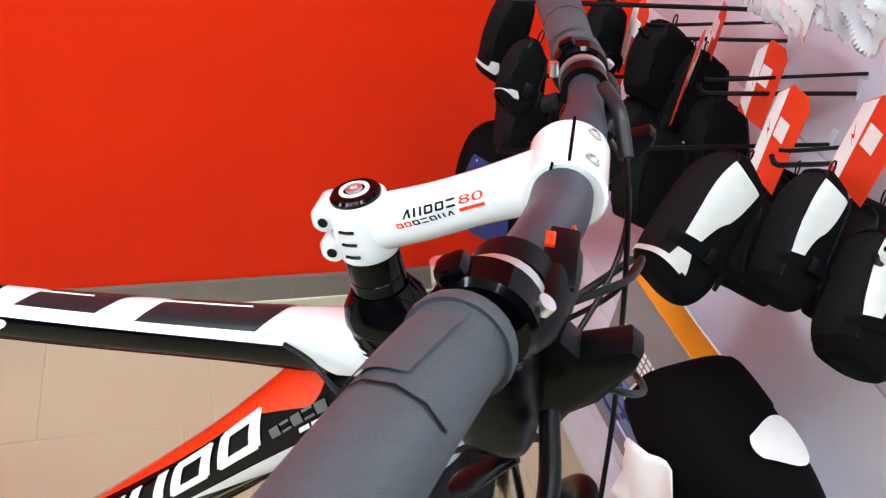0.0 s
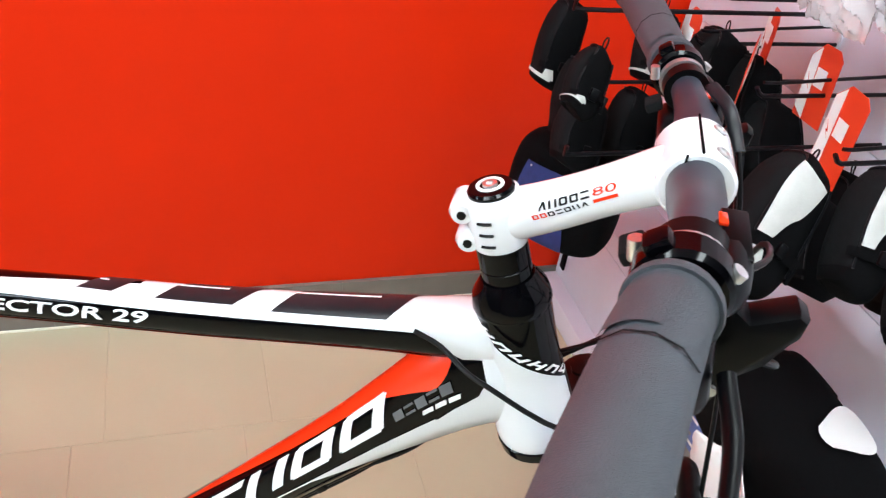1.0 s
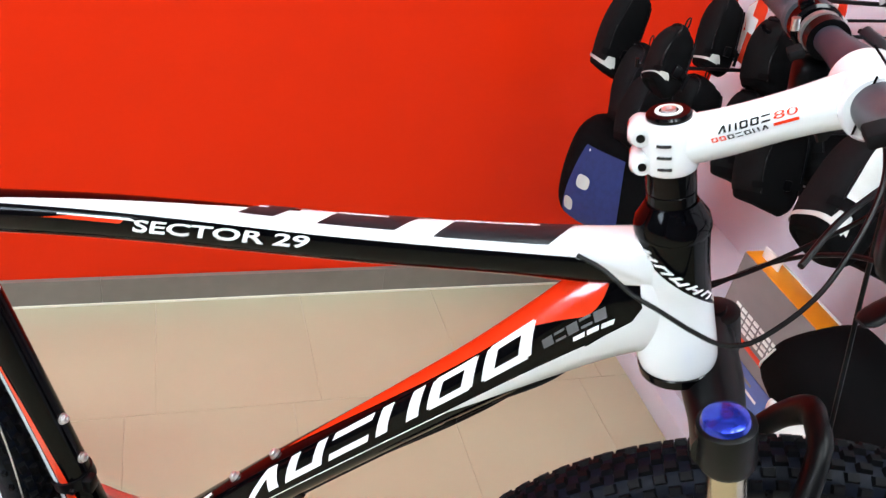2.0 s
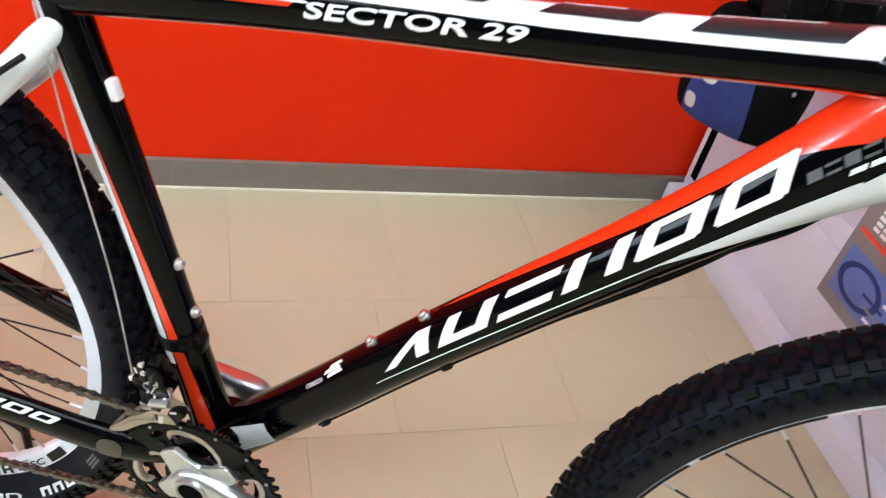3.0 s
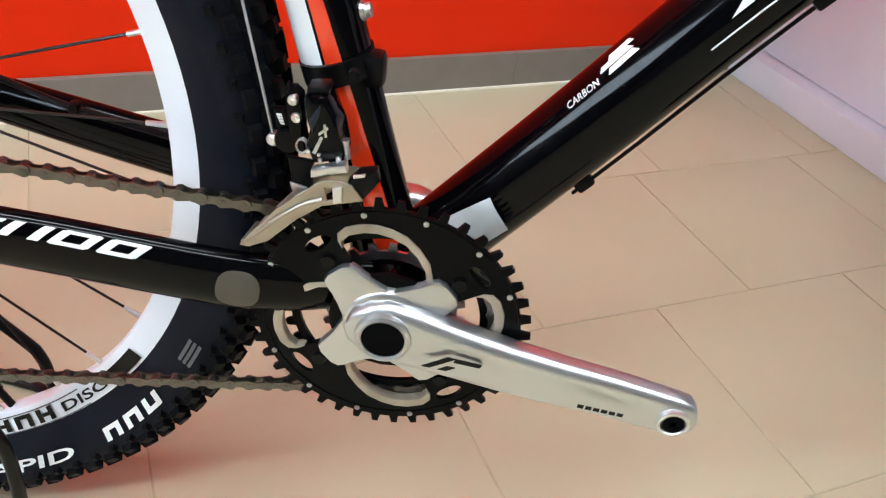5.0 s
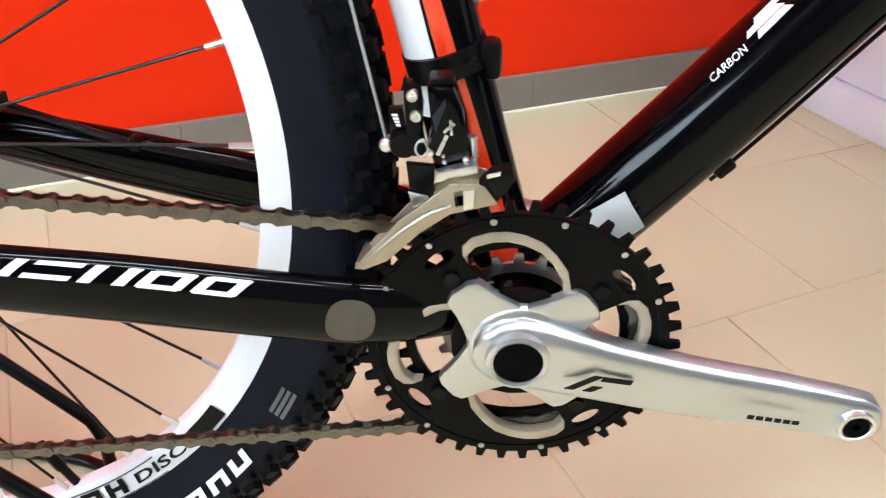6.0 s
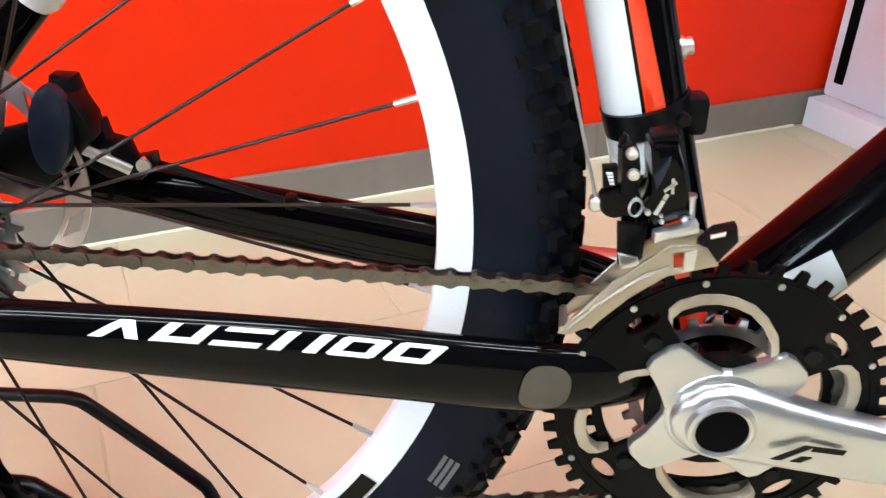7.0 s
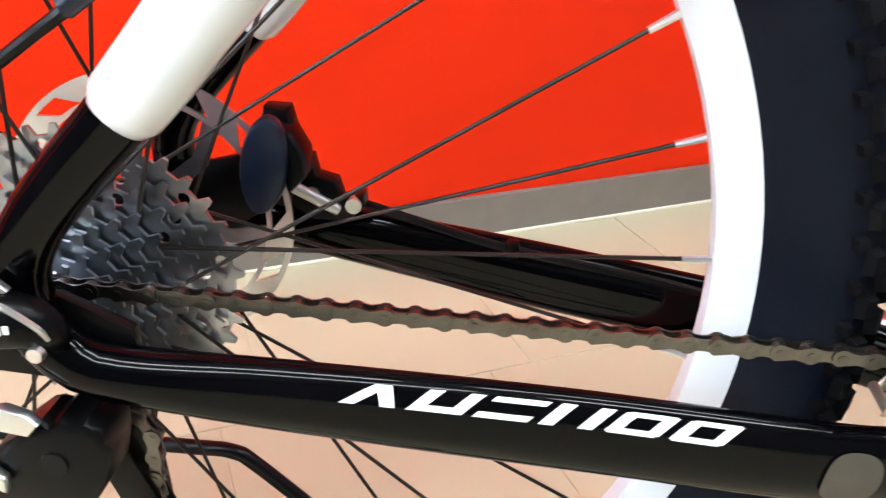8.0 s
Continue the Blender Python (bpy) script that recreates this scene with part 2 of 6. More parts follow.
def rod(p, q, r, k=12, r2=None):
    """A straight round rod, tapered if r2 is given."""
    p, q = np.array(p, float), np.array(q, float)
    t = (q - p) / np.linalg.norm(q - p)
    ref = np.array([0.0, 0.0, 1.0]) if abs(t[2]) < 0.9 else np.array([0.0, 1.0, 0.0])
    a = np.cross(t, ref)
    a /= np.linalg.norm(a)
    b = np.cross(t, a)
    V, F = [], []
    for c, rr in ((p, r), (q, r if r2 is None else r2)):
        for j in range(k):
            w = 2 * math.pi * j / k
            V.append(c + rr * (a * math.cos(w) + b * math.sin(w)))
    for j in range(k):
        F.append((j, (j + 1) % k, k + (j + 1) % k, k + j))
    F.append(tuple(range(k)))
    F.append(tuple(range(k, 2 * k)))
    return V, F


def lathe(profile, p, axis, k=24):
    """Rows of (distance along axis, radius), turned round the axis at p."""
    p, t = np.array(p, float), np.array(axis, float)
    t /= np.linalg.norm(t)
    ref = np.array([0.0, 0.0, 1.0]) if abs(t[2]) < 0.9 else np.array([0.0, 1.0, 0.0])
    a = np.cross(t, ref)
    a /= np.linalg.norm(a)
    b = np.cross(t, a)
    V, F = [], []
    for d, r in profile:
        for j in range(k):
            w = 2 * math.pi * j / k
            V.append(p + t * d + r * (a * math.cos(w) + b * math.sin(w)))
    n = len(profile)
    for i in range(n - 1):
        for j in range(k):
            F.append((i * k + j, i * k + (j + 1) % k, (i + 1) * k + (j + 1) % k, (i + 1) * k + j))
    F.append(tuple(range(k)))
    F.append(tuple((n - 1) * k + j for j in range(k)))
    return V, F


def ring(profile, k=96):
    """A closed profile of (radius, y) carried round the y axis: rims, tyres, cogs' bodies."""
    V, F = [], []
    n = len(profile)
    for j in range(k):
        w = 2 * math.pi * j / k
        for r, y in profile:
            V.append((r * math.cos(w), y, r * math.sin(w)))
    for j in range(k):
        for i in range(n):
            F.append((j * n + i, j * n + (i + 1) % n, ((j + 1) % k) * n + (i + 1) % n, ((j + 1) % k) * n + i))
    return V, F


def block(size, centre=(0, 0, 0), bevel=0.0, m=None, seg=2):
    """A box with rounded edges, as a bmesh."""
    bm = bmesh.new()
    bmesh.ops.create_cube(bm, size=1)
    for v in bm.verts:
        v.co = Vector((v.co.x * size[0], v.co.y * size[1], v.co.z * size[2])) + Vector(centre)
    if bevel > 0:
        bmesh.ops.bevel(bm, geom=list(bm.edges), offset=bevel, segments=seg, affect="EDGES", profile=0.5)
    if m is not None:
        bmesh.ops.transform(bm, matrix=m, verts=bm.verts)
    return bm


def slab(outline, y0, y1, holes=(), bevel=0.0):
    """A plate: an outline in the x, z plane with holes, between y0 and y1."""
    bm = bmesh.new()
    edges = []
    for loop in (outline, *holes):
        vs = [bm.verts.new((x, y0, z)) for x, z in loop]
        edges += [bm.edges.new((vs[i], vs[(i + 1) % len(vs)])) for i in range(len(vs))]
    bmesh.ops.triangle_fill(bm, use_beauty=True, use_dissolve=False, edges=edges)
    ext = bmesh.ops.extrude_face_region(bm, geom=list(bm.faces))
    for v in ext["geom"]:
        if isinstance(v, bmesh.types.BMVert):
            v.co.y = y1
    if bevel > 0:
        es = [e for e in bm.edges if len(e.link_faces) == 2 and e.calc_face_angle(0) > 1.0]
        bmesh.ops.bevel(bm, geom=es, offset=bevel, segments=2, affect="EDGES", profile=0.5)
    return bm


def circle_pts(r, n, cx=0.0, cz=0.0, a0=0.0, a1=360.0):
    return [(cx + r * math.cos(radians(a0 + (a1 - a0) * i / n)), cz + r * math.sin(radians(a0 + (a1 - a0) * i / n))) for i in range(n)]

# ---- the shop: floor, walls, ceiling ----
U0, U1, V0, H = -3.0, 3.4, -4.0, 2.75
floor = part("floor", block((U1 - U0, -V0, 0.1), ((U0 + U1) / 2, V0 / 2, -0.0514)), M_GROUT, m=SHOP, smooth=False)
tagged(floor, "beige glazed ceramic tile floor with thin joints", "floor", kind="structure")
TU, TV, GAP = 0.305, 0.2945, 0.0018
ROW_SHIFT = (-0.2, 0.05, -0.098, 0.11)


def tile_bm(w, d):
    bm = block((w, d, 0.006), (0, 0, -0.003), 0.0006, seg=1)
    return bm


tile_first, far_tiles = {}, []
for r in range(14):
    v_hi = -0.012 if r == 0 else -0.04 - TV * r
    v_lo = -0.04 - TV * (r + 1)
    d = v_hi - v_lo - GAP
    k0 = int((U0 - ROW_SHIFT[r % 4]) / TU) + 1
    for k in range(k0, k0 + 20):
        uc = ROW_SHIFT[r % 4] + TU * (k + 0.5)
        at = Matrix.Translation((uc, (v_hi + v_lo) / 2, 0))
        if r < 7 and -1.5 < uc < 1.4:
            key = r == 0
            if key not in tile_first:
                tile_first[key] = part("tile", tile_bm(TU - GAP, d), M_TILE, floor, m=at)
            else:
                again(tile_first[key], at, floor)
        else:
            far_tiles.append((uc, (v_hi + v_lo) / 2, d))
V, F = [], []
for uc, vc, d in far_tiles:
    o = len(V)
    w = (TU - GAP) / 2
    V += [(uc + a * w, vc + b * d / 2, z) for z in (0.0, -0.006) for a, b in ((-1, -1), (1, -1), (1, 1), (-1, 1))]
    F += [(o, o + 1, o + 2, o + 3)] + [(o + i, o + 4 + i, o + 4 + (i + 1) % 4, o + (i + 1) % 4) for i in range(4)]
tagged(part("far_tiles", (V, F), M_TILE, floor, smooth=False), kind="stuff")

tagged(part("wall_red", block((U1 - U0 + 0.24, 0.12, H), ((U0 + U1) / 2, 0.06, H / 2)), M_WALL, m=SHOP, smooth=False), "smooth wall painted glossy orange-red", "wall", kind="structure")
tagged(part("wall_back", block((U1 - U0 + 0.24, 0.12, H), ((U0 + U1) / 2, V0 - 0.06, H / 2)), M_WALLW, m=SHOP, smooth=False), "plain dark grey wall, unseen, closes the room", "wall", kind="structure")
# the unseen left wall; its window is assumed, to give bluish streaks on the paint
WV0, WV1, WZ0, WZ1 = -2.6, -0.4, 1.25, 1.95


def boxes(*rows):
    """Boxes given by their lower and upper corners, joined butt to butt in one mesh."""
    V, F = [], []
    for lo, hi in rows:
        o = len(V)
        V += [(x, y, z) for z in (lo[2], hi[2]) for x, y in ((lo[0], lo[1]), (hi[0], lo[1]), (hi[0], hi[1]), (lo[0], hi[1]))]
        F += [tuple(o + k for k in q) for q in ((0, 1, 2, 3), (4, 5, 6, 7), (0, 1, 5, 4), (1, 2, 6, 5), (2, 3, 7, 6), (3, 0, 4, 7))]
    return V, F


tagged(part("wall_left", boxes(((U0 - 0.12, V0, 0), (U0, 0, WZ0)), ((U0 - 0.12, V0, WZ1), (U0, 0, H)), ((U0 - 0.12, V0, WZ0), (U0, WV0, WZ1)), ((U0 - 0.12, WV1, WZ0), (U0, 0, WZ1))), M_WALLW, m=SHOP, smooth=False), "plain dark grey wall, unseen, with an assumed window", "wall", kind="structure")
win = thing("window_1", "wide assumed window, unseen, gives bluish streaks on the paint", "window", SHOP, kind="structure")
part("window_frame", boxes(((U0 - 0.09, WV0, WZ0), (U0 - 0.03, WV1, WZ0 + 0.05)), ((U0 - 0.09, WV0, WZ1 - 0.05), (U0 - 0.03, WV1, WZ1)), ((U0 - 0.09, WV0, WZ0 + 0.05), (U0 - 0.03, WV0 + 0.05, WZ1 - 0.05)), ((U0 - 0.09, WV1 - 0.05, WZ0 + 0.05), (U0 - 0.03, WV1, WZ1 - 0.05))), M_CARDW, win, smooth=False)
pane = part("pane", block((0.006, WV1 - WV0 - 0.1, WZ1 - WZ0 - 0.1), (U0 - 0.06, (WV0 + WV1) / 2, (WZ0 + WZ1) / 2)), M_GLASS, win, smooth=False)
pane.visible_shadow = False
tagged(part("backdrop", block((0.02, WV1 - WV0 + 0.5, WZ1 - WZ0 + 0.5), (U0 - 0.5, (WV0 + WV1) / 2, (WZ0 + WZ1) / 2)), M_WINDOW_GLOW, m=SHOP, smooth=False), "pale glowing panel added behind the assumed window", "backdrop", kind="structure")
tagged(part("wall_right", block((0.12, -V0, H), (U1 + 0.06, V0 / 2, H / 2)), M_WALLW, m=SHOP, smooth=False), "plain dark grey wall, unseen, closes the room", "wall", kind="structure")
tagged(part("ceiling", block((U1 - U0 + 0.24, -V0 + 0.24, 0.1), ((U0 + U1) / 2, V0 / 2, H + 0.05)), M_CEIL, m=SHOP, smooth=False), "plain pale grey ceiling", "ceiling", kind="structure")
skirt = thing("baseboard", "brown-grey tile skirting along the red wall", "baseboard", SHOP, kind="structure")
first = None
for k in range(11):
    at = Matrix.Translation((U0 + 0.3 + 0.6 * k, -0.0055, 0.0335))
    if first is None:
        first = part("skirting_tile", block((0.5994, 0.011, 0.063), (0, 0, 0), 0.0004, seg=1), M_SKIRT, skirt, m=at)
    else:
        again(first, at)
part("sealant_bead", rod((U0, -0.0125, 0.002), (1.06, -0.0125, 0.002), 0.0028, 8), M_BEAD, skirt, "pale sealant line at the floor")


# ---- ceiling lamps ----
def ceiling_lamp(u, v, along_u):
    e = thing("ceiling_light", "long white fluorescent ceiling light, switched on", "light", SHOP @ Matrix.Translation((u, v, H)) @ Matrix.Rotation(0 if along_u else math.pi / 2, 4, "Z"), group="ceiling lights")
    part("housing", block((1.5, 0.2, 0.05), (0, 0, -0.025), 0.006), M_CARDW, e)
    part("diffuser", block((1.46, 0.16, 0.03), (0, 0, -0.062), 0.008), M_TUBE, e, "glowing white diffuser")
    return e


for u, v in LAMPS:
    ceiling_lamp(u, v, True)

# ---- the bicycle ----
# drawn with its frame slightly nose down, then turned level on its two wheels
LEVEL = Matrix.Translation((0.445, 0, 0.3009)) @ Matrix.Rotation(radians(-2.6), 4, "Y") @ Matrix.Translation((-0.445, 0, -0.302))
bike = thing("bicycle", "black, white and red mountain bike standing in a wheel stand", "bicycle", LEVEL)
# the rear end is drawn a little low and turned up about the bottom bracket
REAR_END = Matrix.Translation((0.4519, 0, 0.301)) @ Matrix.Rotation(radians(2.78), 4, "Y") @ Matrix.Translation((-0.445, 0, -0.302))


def steer(deg):
    o, a = Vector((0.932, 0, 0.884)), Vector((-0.285, 0, 0.9585)).normalized()
    return Matrix.Translation(o) @ Matrix.Rotation(radians(deg), 4, a) @ Matrix.Translation(-o)


DT = Tube([(0.445, 0, 0.302, 0.026, 0.026), (0.55, 0, 0.42, 0.025, 0.0245), (0.64, 0, 0.525, 0.0245, 0.0235), (0.795, 0, 0.695, 0.025, 0.0245), (0.860, 0, 0.766, 0.025, 0.031), (0.908, 0, 0.814, 0.0248, 0.041), (0.950, 0, 0.838, 0.0235, 0.049)], 48, 0.92)
TT = Tube([(0.320, 0, 0.766, 0.0165, 0.0175), (0.5, 0, 0.7985, 0.0175, 0.0175), (0.7, 0, 0.8262, 0.0178, 0.0172), (0.84, 0, 0.8488, 0.0188, 0.0182), (0.928, 0, 0.8630, 0.0215, 0.0240)], 44, 0.85)
ST = Tube([(0.445, 0, 0.302, 0.02, 0.024), (0.4205, 0, 0.405, 0.0185, 0.0215), (0.3785, 0, 0.577, 0.0175, 0.0195), (0.322, 0, 0.79, 0.0175, 0.018), (0.3145, 0, 0.818, 0.0175, 0.0178)], 40)
down_tube = part("down_tube", DT.mesh(28), M_BLACK, bike, "gloss black down tube with red and white graphics")
top_tube = part("top_tube", TT.mesh(28), M_BLACK, bike, "gloss black top tube with white stripes and dark panels")
seat_tube = part("seat_tube", ST.mesh(24), M_BLACK, bike, "gloss black seat tube with a white and a red stripe")
HTA = np.array((-0.285, 0, 0.9585))
HTA /= np.linalg.norm(HTA)
HT0 = np.array((0.9683, 0, 0.7617))
HT = Tube([(*(HT0 + HTA * d), r, r) for d, r in ((0.017, 0.0285), (0.022, 0.0298), (0.04, 0.029), (0.075, 0.0265), (0.107, 0.0257), (0.135, 0.0262))], 26)
head_tube = part("head_tube", HT.mesh(36), M_BLACK, bike, "tapered head tube, white sides and a black front")


def stay(side):
    y = -side
    rows = [(0.425, 0.030, 0.316, 0.012, 0.017), (0.36, 0.054, 0.322, 0.0105, 0.0205), (0.23, 0.066, 0.338, 0.0105, 0.0205), (0.11, 0.077, 0.3525, 0.011, 0.0170), (0.05, 0.081, 0.3595, 0.0115, 0.0132),
            (0.026, 0.081, 0.365, 0.0115, 0.013), (0.011, 0.080, 0.382, 0.0115, 0.0125), (0.0085, 0.0795, 0.404, 0.0115, 0.012), (0.0179, 0.079, 0.4251, 0.0115, 0.012), (0.0383, 0.078, 0.4498, 0.0112, 0.0122), (0.0579, 0.077, 0.4706, 0.011, 0.0125), (0.0775, 0.076, 0.4929, 0.011, 0.0125)]
    low = Tube([(x, y * yy, z, a, b) for x, yy, z, a, b in rows], 64)
    up = Tube([(0.0560, y * 0.0772, 0.4686, 0.006, 0.007), (0.0592, y * 0.0770, 0.4722, 0.0122, 0.0142), (0.0660, y * 0.0766, 0.4798, 0.0127, 0.0154), (0.0775, y * 0.0760, 0.4929, 0.0130, 0.0158), (0.095, y * 0.0745, 0.5135, 0.0130, 0.0158), (0.152, y * 0.069, 0.573, 0.0125, 0.0150), (0.230, y * 0.057, 0.648, 0.011, 0.0135), (0.280, y * 0.035, 0.705, 0.010, 0.0125), (0.295, y * 0.022, 0.727, 0.0095, 0.0115), (0.305, y * 0.010, 0.740, 0.009, 0.010)], 52)
    return low, up


CSR, SSR = stay(1)
CSL, SSL = stay(-1)
chain_stay = part("chain_stay", CSR.mesh(20), M_BLACK, bike, "gloss black chain stay curving into the dropout", m=REAR_END)
part("chain_stay", CSL.mesh(20), M_BLACK, bike, m=REAR_END)
part("seat_stay", SSR.mesh(20), M_WHITE, bike, "gloss white seat stay", m=REAR_END)
part("seat_stay", SSL.mesh(20), M_WHITE, bike, m=REAR_END)
part("bottom_bracket_shell", lathe([(-0.041, 0.018), (-0.041, 0.0225), (-0.036, 0.0245), (0.036, 0.0245), (0.041, 0.0225), (0.041, 0.018)], (0.445, 0, 0.302), (0, 1, 0), 28), M_BLACK, bike)


# paint on the tubes
def skin(tube, corners, material, parent, name, off=0.0006, label="", nu=18, nv=10):
    return part(name, tube.patch(corners, off, nu, nv), material, parent, label)


L = DT.length
for flip in (False, True):
    g = (lambda a: 180 - a) if flip else (lambda a: a)
    part("white_side", edge_patch(HT, [(g(a), 0.0, 0.118 - 0.066 * max(0.0, min(1.0, (a + 72) / 157)) ** 0.9) for a in range(-90, 89, 6)], 0.0008, 20), M_WHITE, head_tube)
skin(DT, [(0.325, 92), (0.52, 66), (0.52, 114), (0.325, 90)], M_RED, down_tube, "red_flash", label="glossy orange-red paint flash")
skin(DT, [(0.52, 66), (0.62, 58), (0.62, 122), (0.52, 114)], M_RED, down_tube, "red_flash")


def bulb(a):
    """The rounded head end of the red flash at an angle round the tube."""
    b = a if a <= 90 else 180 - a
    return (a, float(np.interp(b, (22, 58), (0.676, 0.62))), 0.664 + 0.036 * max(0.0, 1 - ((90 - b) / 70) ** 4) ** 0.5)


part("red_flash", edge_patch(DT, [bulb(a) for a in range(22, 159, 4)], 0.0006), M_RED, down_tube)
skin(DT, [(0.245, -2), (0.52, -6), (0.52, -9), (0.245, -4)], M_DECAL, down_tube, "white_line", 0.0008)
skin(DT, [(0.52, -6), (0.66, -7), (0.66, -60), (0.52, -9)], M_WHITE, down_tube, "white_flank", 0.0007)


def head_edge(a):
    """Where the white head begins along the down tube: late over the red, early along the flank."""
    a = max(a if a <= 90 else 180 - a, -8)
    return float(np.interp(a, (-8, -4, 0, 10, 40, 62, 90), (0.655, 0.686, 0.703, 0.713, 0.717, 0.719, 0.719)))


part("white_head", edge_patch(DT, [(a, head_edge(a), L) for a in range(-110, 291, 5)], 0.0008), M_WHITE, down_tube)
skin(DT, [(0.046, -12), (0.092, -30), (0.100, 22), (0.050, 46)], M_PALE, down_tube, "guard_plate", 0.0012, "pale protective patch")

# top tube graphics
LT = TT.length
skin(TT, [(0.045, 52), (0.34, 32), (0.34, 100), (0.045, 62)], M_WHITE, top_tube, "white_stripe", 0.0006, nu=30)
skin(TT, [(0.34, 32), (0.56, 22), (0.56, 130), (0.34, 130)], M_WHITE, top_tube, "white_stripe", 0.0006, nu=20)
part("white_stripe", edge_patch(TT, [(a, 0.556 + (0.0 if a > 20 else 0.040 * min(1.0, (20 - a) / 70) ** 0.6), LT) for a in range(-60, 201, 8)], 0.0007), M_WHITE, top_tube)
for s0, s1, a0 in ((0.292, 0.336, 74), (0.358, 0.434, 63), (0.450, 0.550, 50)):
    skin(TT, [(s0, a0), (s1 - 0.014, a0 - 3), (s1 + 0.012, 138), (s0 + 0.024, 138)], M_PATCH, top_tube, "dark_panel", 0.0011)
    skin(TT, [(s0 + 0.014, 101), (s1 - 0.022, 99), (s1 - 0.022, 105), (s0 + 0.014, 107)], M_DECAL, top_tube, "white_line", 0.0014)
skin(TT, [(0.02, -110), (LT - 0.05, -110), (LT - 0.05, -38), (0.02, -48)], M_RED, top_tube, "red_underside", 0.0006, nu=30)
skin(TT, [(0.125, 16), (0.195, 12), (0.2, 24), (0.155, 26)], M_RED, top_tube, "red_accent", 0.0008)
skin(TT, [(0.14, 26), (0.21, 22), (0.205, 28), (0.14, 30)], M_DECAL, top_tube, "white_accent", 0.0009)

# seat tube stripes
LS = ST.length
skin(ST, [(0.125, -100), (LS - 0.05, -100), (LS - 0.05, -16), (0.125, -11)], M_WHITE, seat_tube, "white_stripe", 0.0006, nu=24)
skin(ST, [(0.03, -4), (LS - 0.17, -11), (LS - 0.17, -8), (0.03, 36)], M_RED, seat_tube, "red_stripe", 0.0007, nu=24)


SHAPES = {
    "wedge": (((0.0, 0), (0.26, 0), (0.80, 1), (0.50, 1)), ((0.50, 1), (0.80, 1), (1.0, 0), (0.72, 0))),
    "cup": (((0, 0), (0.27, 0), (0.27, 1), (0, 1)), ((0.73, 0), (1, 0), (1, 1), (0.73, 1)), ((0.27, 0), (0.73, 0), (0.73, 0.28), (0.27, 0.28))),
    "gate": (((0, 0.74), (1, 0.74), (1, 1), (0, 1)), ((0.36, 0), (0.64, 0), (0.64, 0.74), (0.36, 0.74))),
    "posts": (((0, 0), (0.28, 0), (0.28, 1), (0, 1)), ((0.72, 0), (1, 0), (1, 1), (0.72, 1))),
    "ring": (((0, 0.06), (0.26, 0.06), (0.26, 0.94), (0, 0.94)), ((0.74, 0.06), (1, 0.06), (1, 0.94), (0.74, 0.94)), ((0.06, 0), (0.94, 0), (0.94, 0.24), (0.06, 0.24)), ((0.06, 0.76), (0.94, 0.76), (0.94, 1), (0.06, 1))),
    "block": (((0, 0), (1, 0), (1, 1), (0, 1)),),
    "bars": (((0, 0), (1, 0), (1, 0.26), (0, 0.26)), ((0, 0.74), (1, 0.74), (1, 1), (0, 1))),
}
MARK = ("wedge", "cup", "bars", "posts", "ring", "ring")


def glyphs(tube, s0, s1, a0, a1, kinds, material, parent, name, slant=0.25, off=0.0011, gap=0.16):
    """A maker's mark as a row of plain slanted shapes laid on a tube."""
    w = (s1 - s0) / len(kinds)
    for i, kind in enumerate(kinds):
        b0, bw = s0 + w * i, w * (1 - gap)
        f = lambda x, y: (b0 + bw * x + slant * w * y, a0 + (a1 - a0) * y)
        part(name, merge(*[tube.patch([f(*p) for p in q], off, 5, 6) for q in SHAPES[kind]]), material, parent)


def lettering(tube, body, s0, s1, a0, a1, material, parent, name, slant=0.2, off=0.0011, weight=0.0):
    """Printed words bent over a tube between two distances along it and two angles."""
    cu = bpy.data.curves.new("lettering", "FONT")
    cu.body = body
    cu.resolution_u = 3
    cu.offset = weight
    tmp = bpy.data.objects.new("lettering", cu)
    me = tmp.to_mesh()
    b = bmesh.new()
    b.from_mesh(me)
    tmp.to_mesh_clear()
    bpy.data.objects.remove(tmp)
    bpy.data.curves.remove(cu)
    lo, hi = [min(v.co[k] for v in b.verts) for k in (0, 1)], [max(v.co[k] for v in b.verts) for k in (0, 1)]
    for n in range(1, 4):
        y = lo[1] + (hi[1] - lo[1]) * n / 4
        bmesh.ops.bisect_plane(b, geom=b.verts[:] + b.edges[:] + b.faces[:], plane_co=(0, y, 0), plane_no=(0, 1, 0))
    for v in b.verts:
        x, y = (v.co.x - lo[0]) / (hi[0] - lo[0]), (v.co.y - lo[1]) / (hi[1] - lo[1])
        v.co = tube(s0 + (s1 - s0) * x + slant * abs(s1 - s0) / len(body) * y, a0 + (a1 - a0) * y) if callable(tube) else tube.at(s0 + (s1 - s0) * x + slant * abs(s1 - s0) / len(body) * y, a0 + (a1 - a0) * y, off)
    return part(name, b, material, parent, smooth=False)


glyphs(DT, 0.262, 0.628, 10, 58, MARK, M_DECAL, down_tube, "logo_shape", 0.35)
glyphs(DT, 0.632, 0.690, 12, 24, ("block", "bars", "block", "bars", "block"), M_GREYDECAL, down_tube, "shop_sticker", 0.2)
glyphs(DT, 0.655, 0.692, 3, 8, ("block", "block", "block"), M_DECAL, down_tube, "shop_sticker", 0.2)
lettering(TT, "SECTOR 29", 0.205, 0.352, -4, 26, M_DECAL, top_tube, "model_name", 0.25, weight=0.022)


